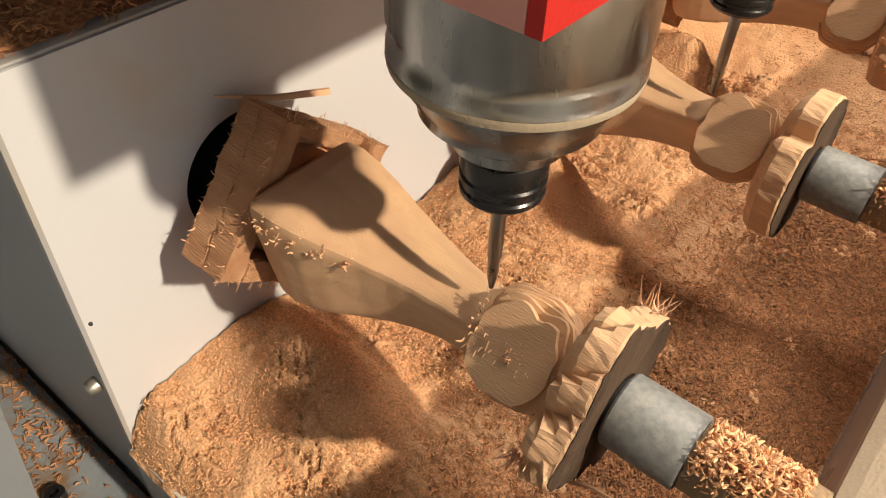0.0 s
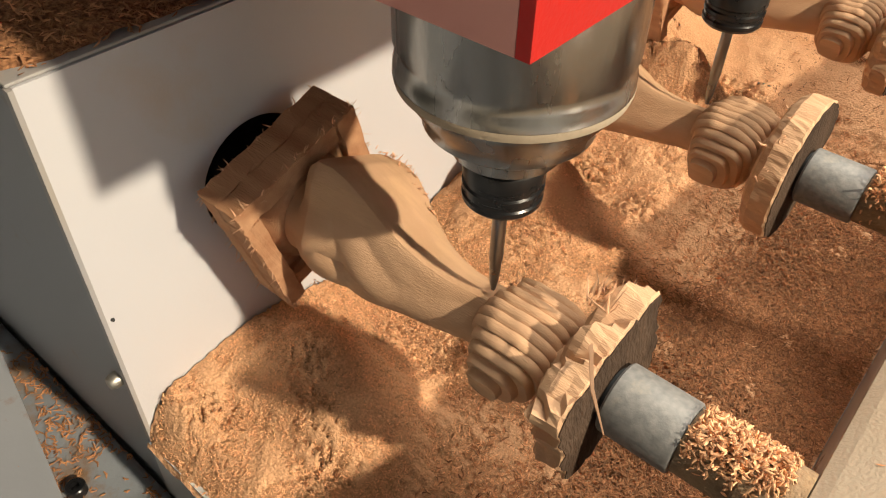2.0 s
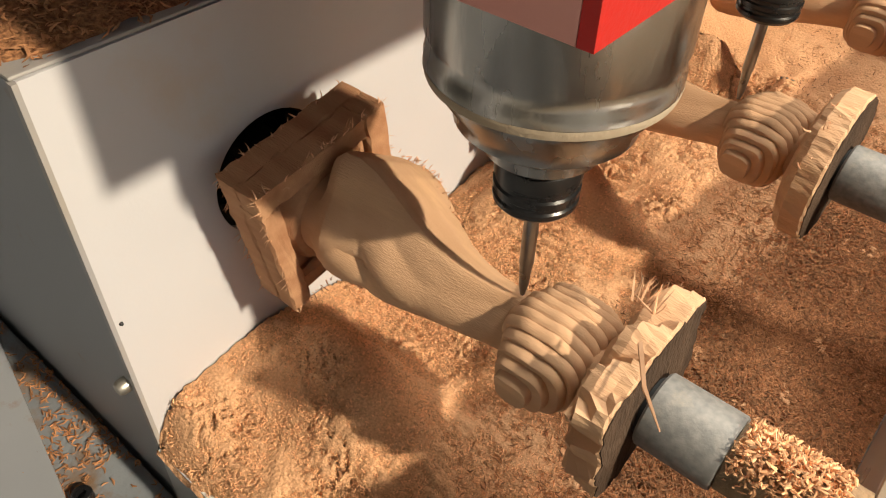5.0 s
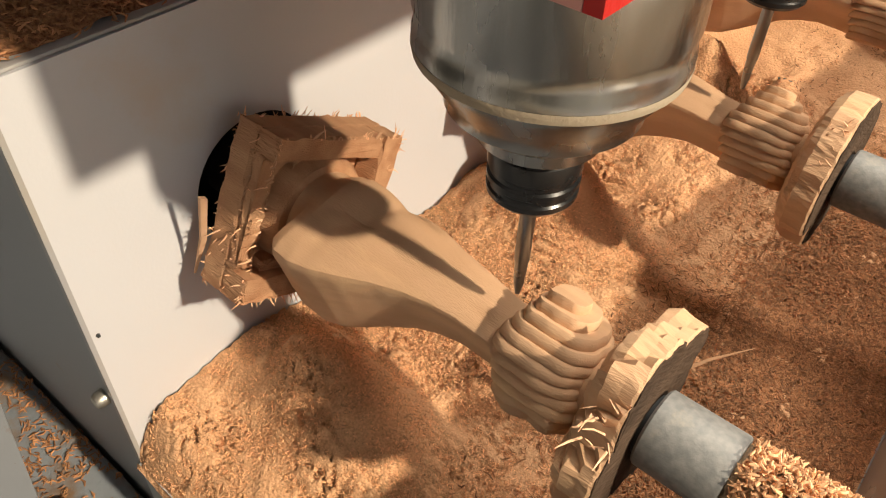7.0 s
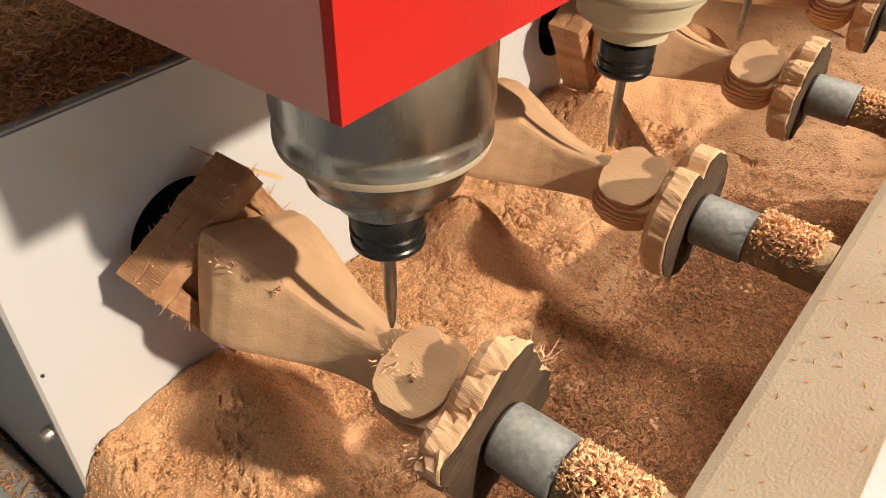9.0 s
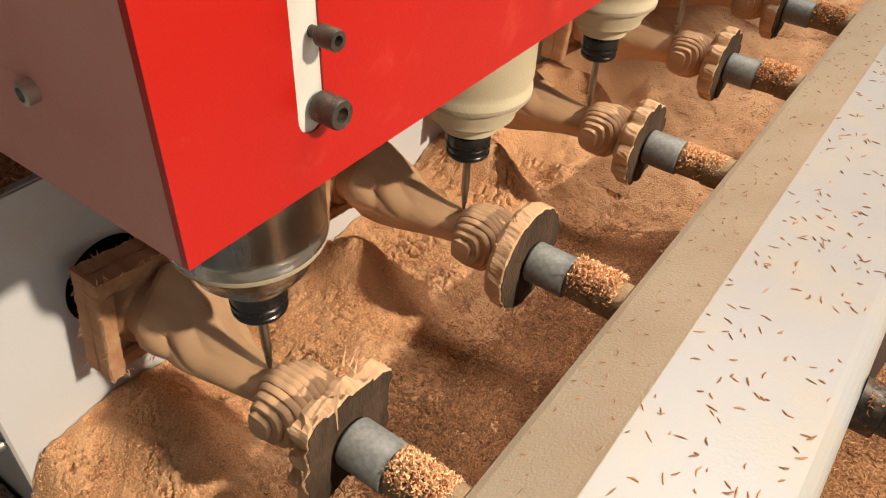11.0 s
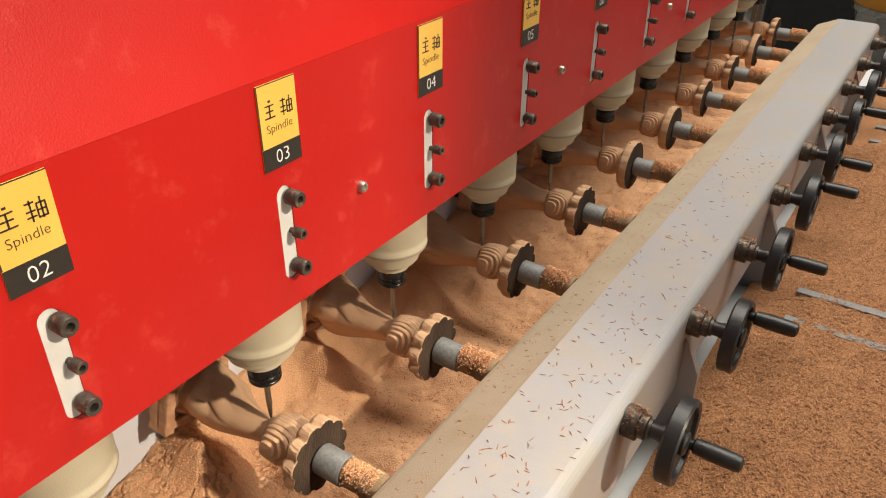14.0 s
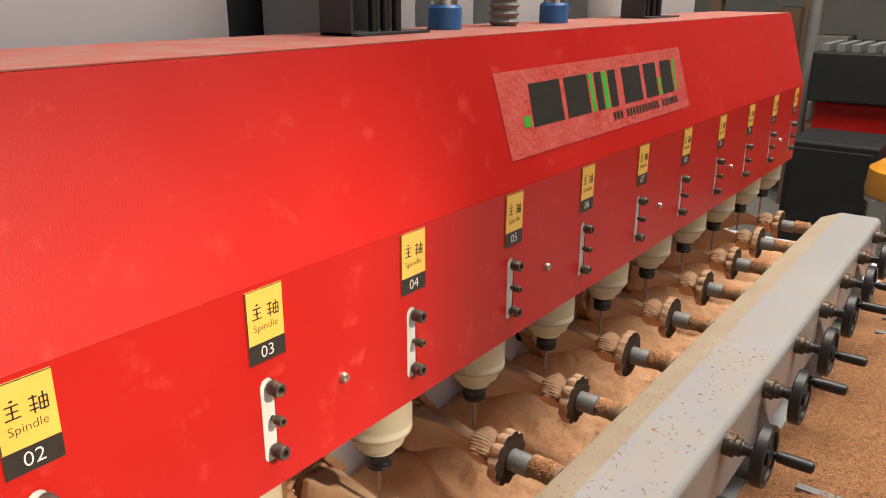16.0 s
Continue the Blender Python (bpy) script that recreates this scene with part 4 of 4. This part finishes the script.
def bracket(y0, y1):
    ob = part("cable_bracket", join(box(-0.15, -0.145, y0, y1, BZT + 0.002, 1.9), box(-0.145, -0.10, y0, y0 + 0.004, BZT + 0.002, 1.62), box(-0.145, -0.09, y0, y1, BZT + 0.0018, BZT + 0.005)), M_SHADE, beam, "dark folded cable bracket")
    for z in (1.575, 1.60, 1.63):
        part("bolt", turned(bolt_bm(0.006, 0.008, -0.145), pose(0, y0 + 0.018, z)), M_SCREW, ob)
    for i, y in enumerate((y0 + 0.06, y0 + 0.075, y0 + 0.09)):
        part("cable", turned(lathe([(0.006, BZT + 0.005), (0.006, 1.75)], 12), pose(-0.12 + 0.006 * i, y, 0)), M_BLACK, ob)


bracket(0.682, 0.816)
bracket(1.517, 1.681)
for y in (0.90, 1.207):
    rod = part("lift_rod", turned(lathe([(0.018, 1.585), (0.018, 2.4)], 24), pose(-0.13, y, 0)), M_STEEL, beam, "bright lifting rod")
    part("blue_cap", turned(lathe([(0.024, BZT + 0.002), (0.024, 1.582), (0.021, 1.586)], 28), pose(-0.13, y, 0)), M_BLUE, rod, "blue plastic cap")
part("ball_screw", turned(lathe([(0.024 if i % 2 else 0.019, BZT + 0.002 + 0.006 * i) for i in range(90)], 28), pose(-0.13, 1.052, 0)), M_SLEEVE, beam, "grey threaded ball screw")

# ---- behind the machine ----
cab = thing("control_cabinet", "dark blue black steel control cabinet", "cabinet")
part("cabinet_body", box(-0.26, 0.10, 3.6, 4.0, 0.0, 1.0, 0.01), M_PITCH, cab)
part("cabinet_door", box(-0.235, 0.08, 3.592, 3.599, 0.06, 0.97, 0.003), M_PITCH, cab)
press = thing("black_machine", "black machine with a ridged bed and red base", "machine")
part("red_base", box(-0.30, 1.4, 4.2, 5.2, 0.0, 1.10, 0.01), M_RED, press, "red painted base")
part("black_case", box(-0.33, 1.5, 4.15, 5.3, 1.102, 1.34, 0.01), M_PITCH, press)
for i in range(26):
    part("ridge", box(-0.30 + 0.066 * i, -0.265 + 0.066 * i, 4.18, 4.6, 1.341, 1.375), M_SLEEVE, press)
part("column", box(0.0, 0.5, 4.8, 5.1, 1.342, 2.3, 0.01), M_PVC, press)
vac = thing("shop_vacuum", "orange and grey workshop vacuum on a steel stand", "vacuum cleaner", at=pose(0.30, 3.25, 0))
part("motor_head", lathe([(0.185, 0.90), (0.19, 0.92), (0.185, 0.995), (0.15, 1.02)], 36), M_ORANGE, vac, "orange motor head")
part("cap", lathe([(0.13, 1.021), (0.125, 1.05), (0.08, 1.07)], 32), M_PVC, vac)
part("drum", lathe([(0.16, 0.28), (0.175, 0.30), (0.175, 0.875), (0.19, 0.88), (0.19, 0.899)], 36), M_STEEL, vac, "dull metal drum")
for a in range(4):
    part("leg", turned(box(-0.012, 0.012, -0.012, 0.012, 0.0, 0.29), pose(0.13 * math.cos(a * 1.571 + 0.78), 0.13 * math.sin(a * 1.571 + 0.78), 0)), M_SHADE, vac)
rack = thing("timber_rack", "tall brown timber rack with stacked boards", "rack")
for x in (-1.6, -0.9, -0.2, 0.5, 1.2):
    part("post", box(x, x + 0.08, 6.4, 6.5, 0.0, 2.6), M_BROWN, rack)
for z in (0.6, 1.1, 1.6, 2.1):
    part("shelf", box(-1.6, 1.28, 6.39, 6.95, z, z + 0.04), M_BROWN, rack)
rnd = random.Random(11)
for z in (0.642, 1.142, 1.642, 2.142):
    x = -1.5
    while x < 1.1:
        w, h = rnd.uniform(0.15, 0.4), rnd.uniform(0.1, 0.36)
        crate = thing("crate", "dull workshop crate on a timber rack", "crate", "crates on the rack")
        part("crate_body", box(x, x + w, 6.45, 6.8, z, z + h, 0.006), rnd.choice([M_BROWN, M_PVC, M_PLASTER, M_SHADE, M_GREY]), crate)
        x += w + rnd.uniform(0.02, 0.12)
pipe = thing("drain_pipe", "pale vertical pipe beside the carriage", "pipe")
part("pipe_body", turned(lathe([(0.03, 0.0), (0.03, 3.2)], 20), pose(-0.40, 4.4, 0)), M_PLASTER, pipe)

# ---- motion ----
PERIOD = 3.07
# the cutters ride over the turning work: lift of the beam in millimetres through one turn
TURN = [0.0, 0.2, 0.4, 0.6, 0.8, 0.92, 1.0, 1.2, 1.4, 1.6, 1.8, 2.0, 2.2, 2.4, 2.5, 2.6, 2.8, 3.0, 3.07]
RIDE = [2.6, 1.6, 1.8, 3.4, 4.6, 7.8, 9.2, 6.6, 3.8, 1.8, -2.0, -1.6, 0.4, 1.0, 4.6, 6.8, 5.6, 3.2, 2.6]


def ride(t):
    return 0.001 * float(np.interp(t % PERIOD, TURN, RIDE))


def motions():
    for k, ob in enumerate(LEGS):
        walk(ob, [(0.5 * i, pose(0, k * PITCH, AXIS, PHASE + 180 * i / PERIOD, 0, 0)) for i in range(33)])
    ticks = [0.1 * i for i in range(161)]
    walk(beam, [(t, pose(0, 0, ride(t))) for t in ticks])
    for k, ob in enumerate(SPINDLES):
        walk(ob, [(t, pose(0, k * PITCH, 1.0611 + ride(t))) for t in ticks])


motions()
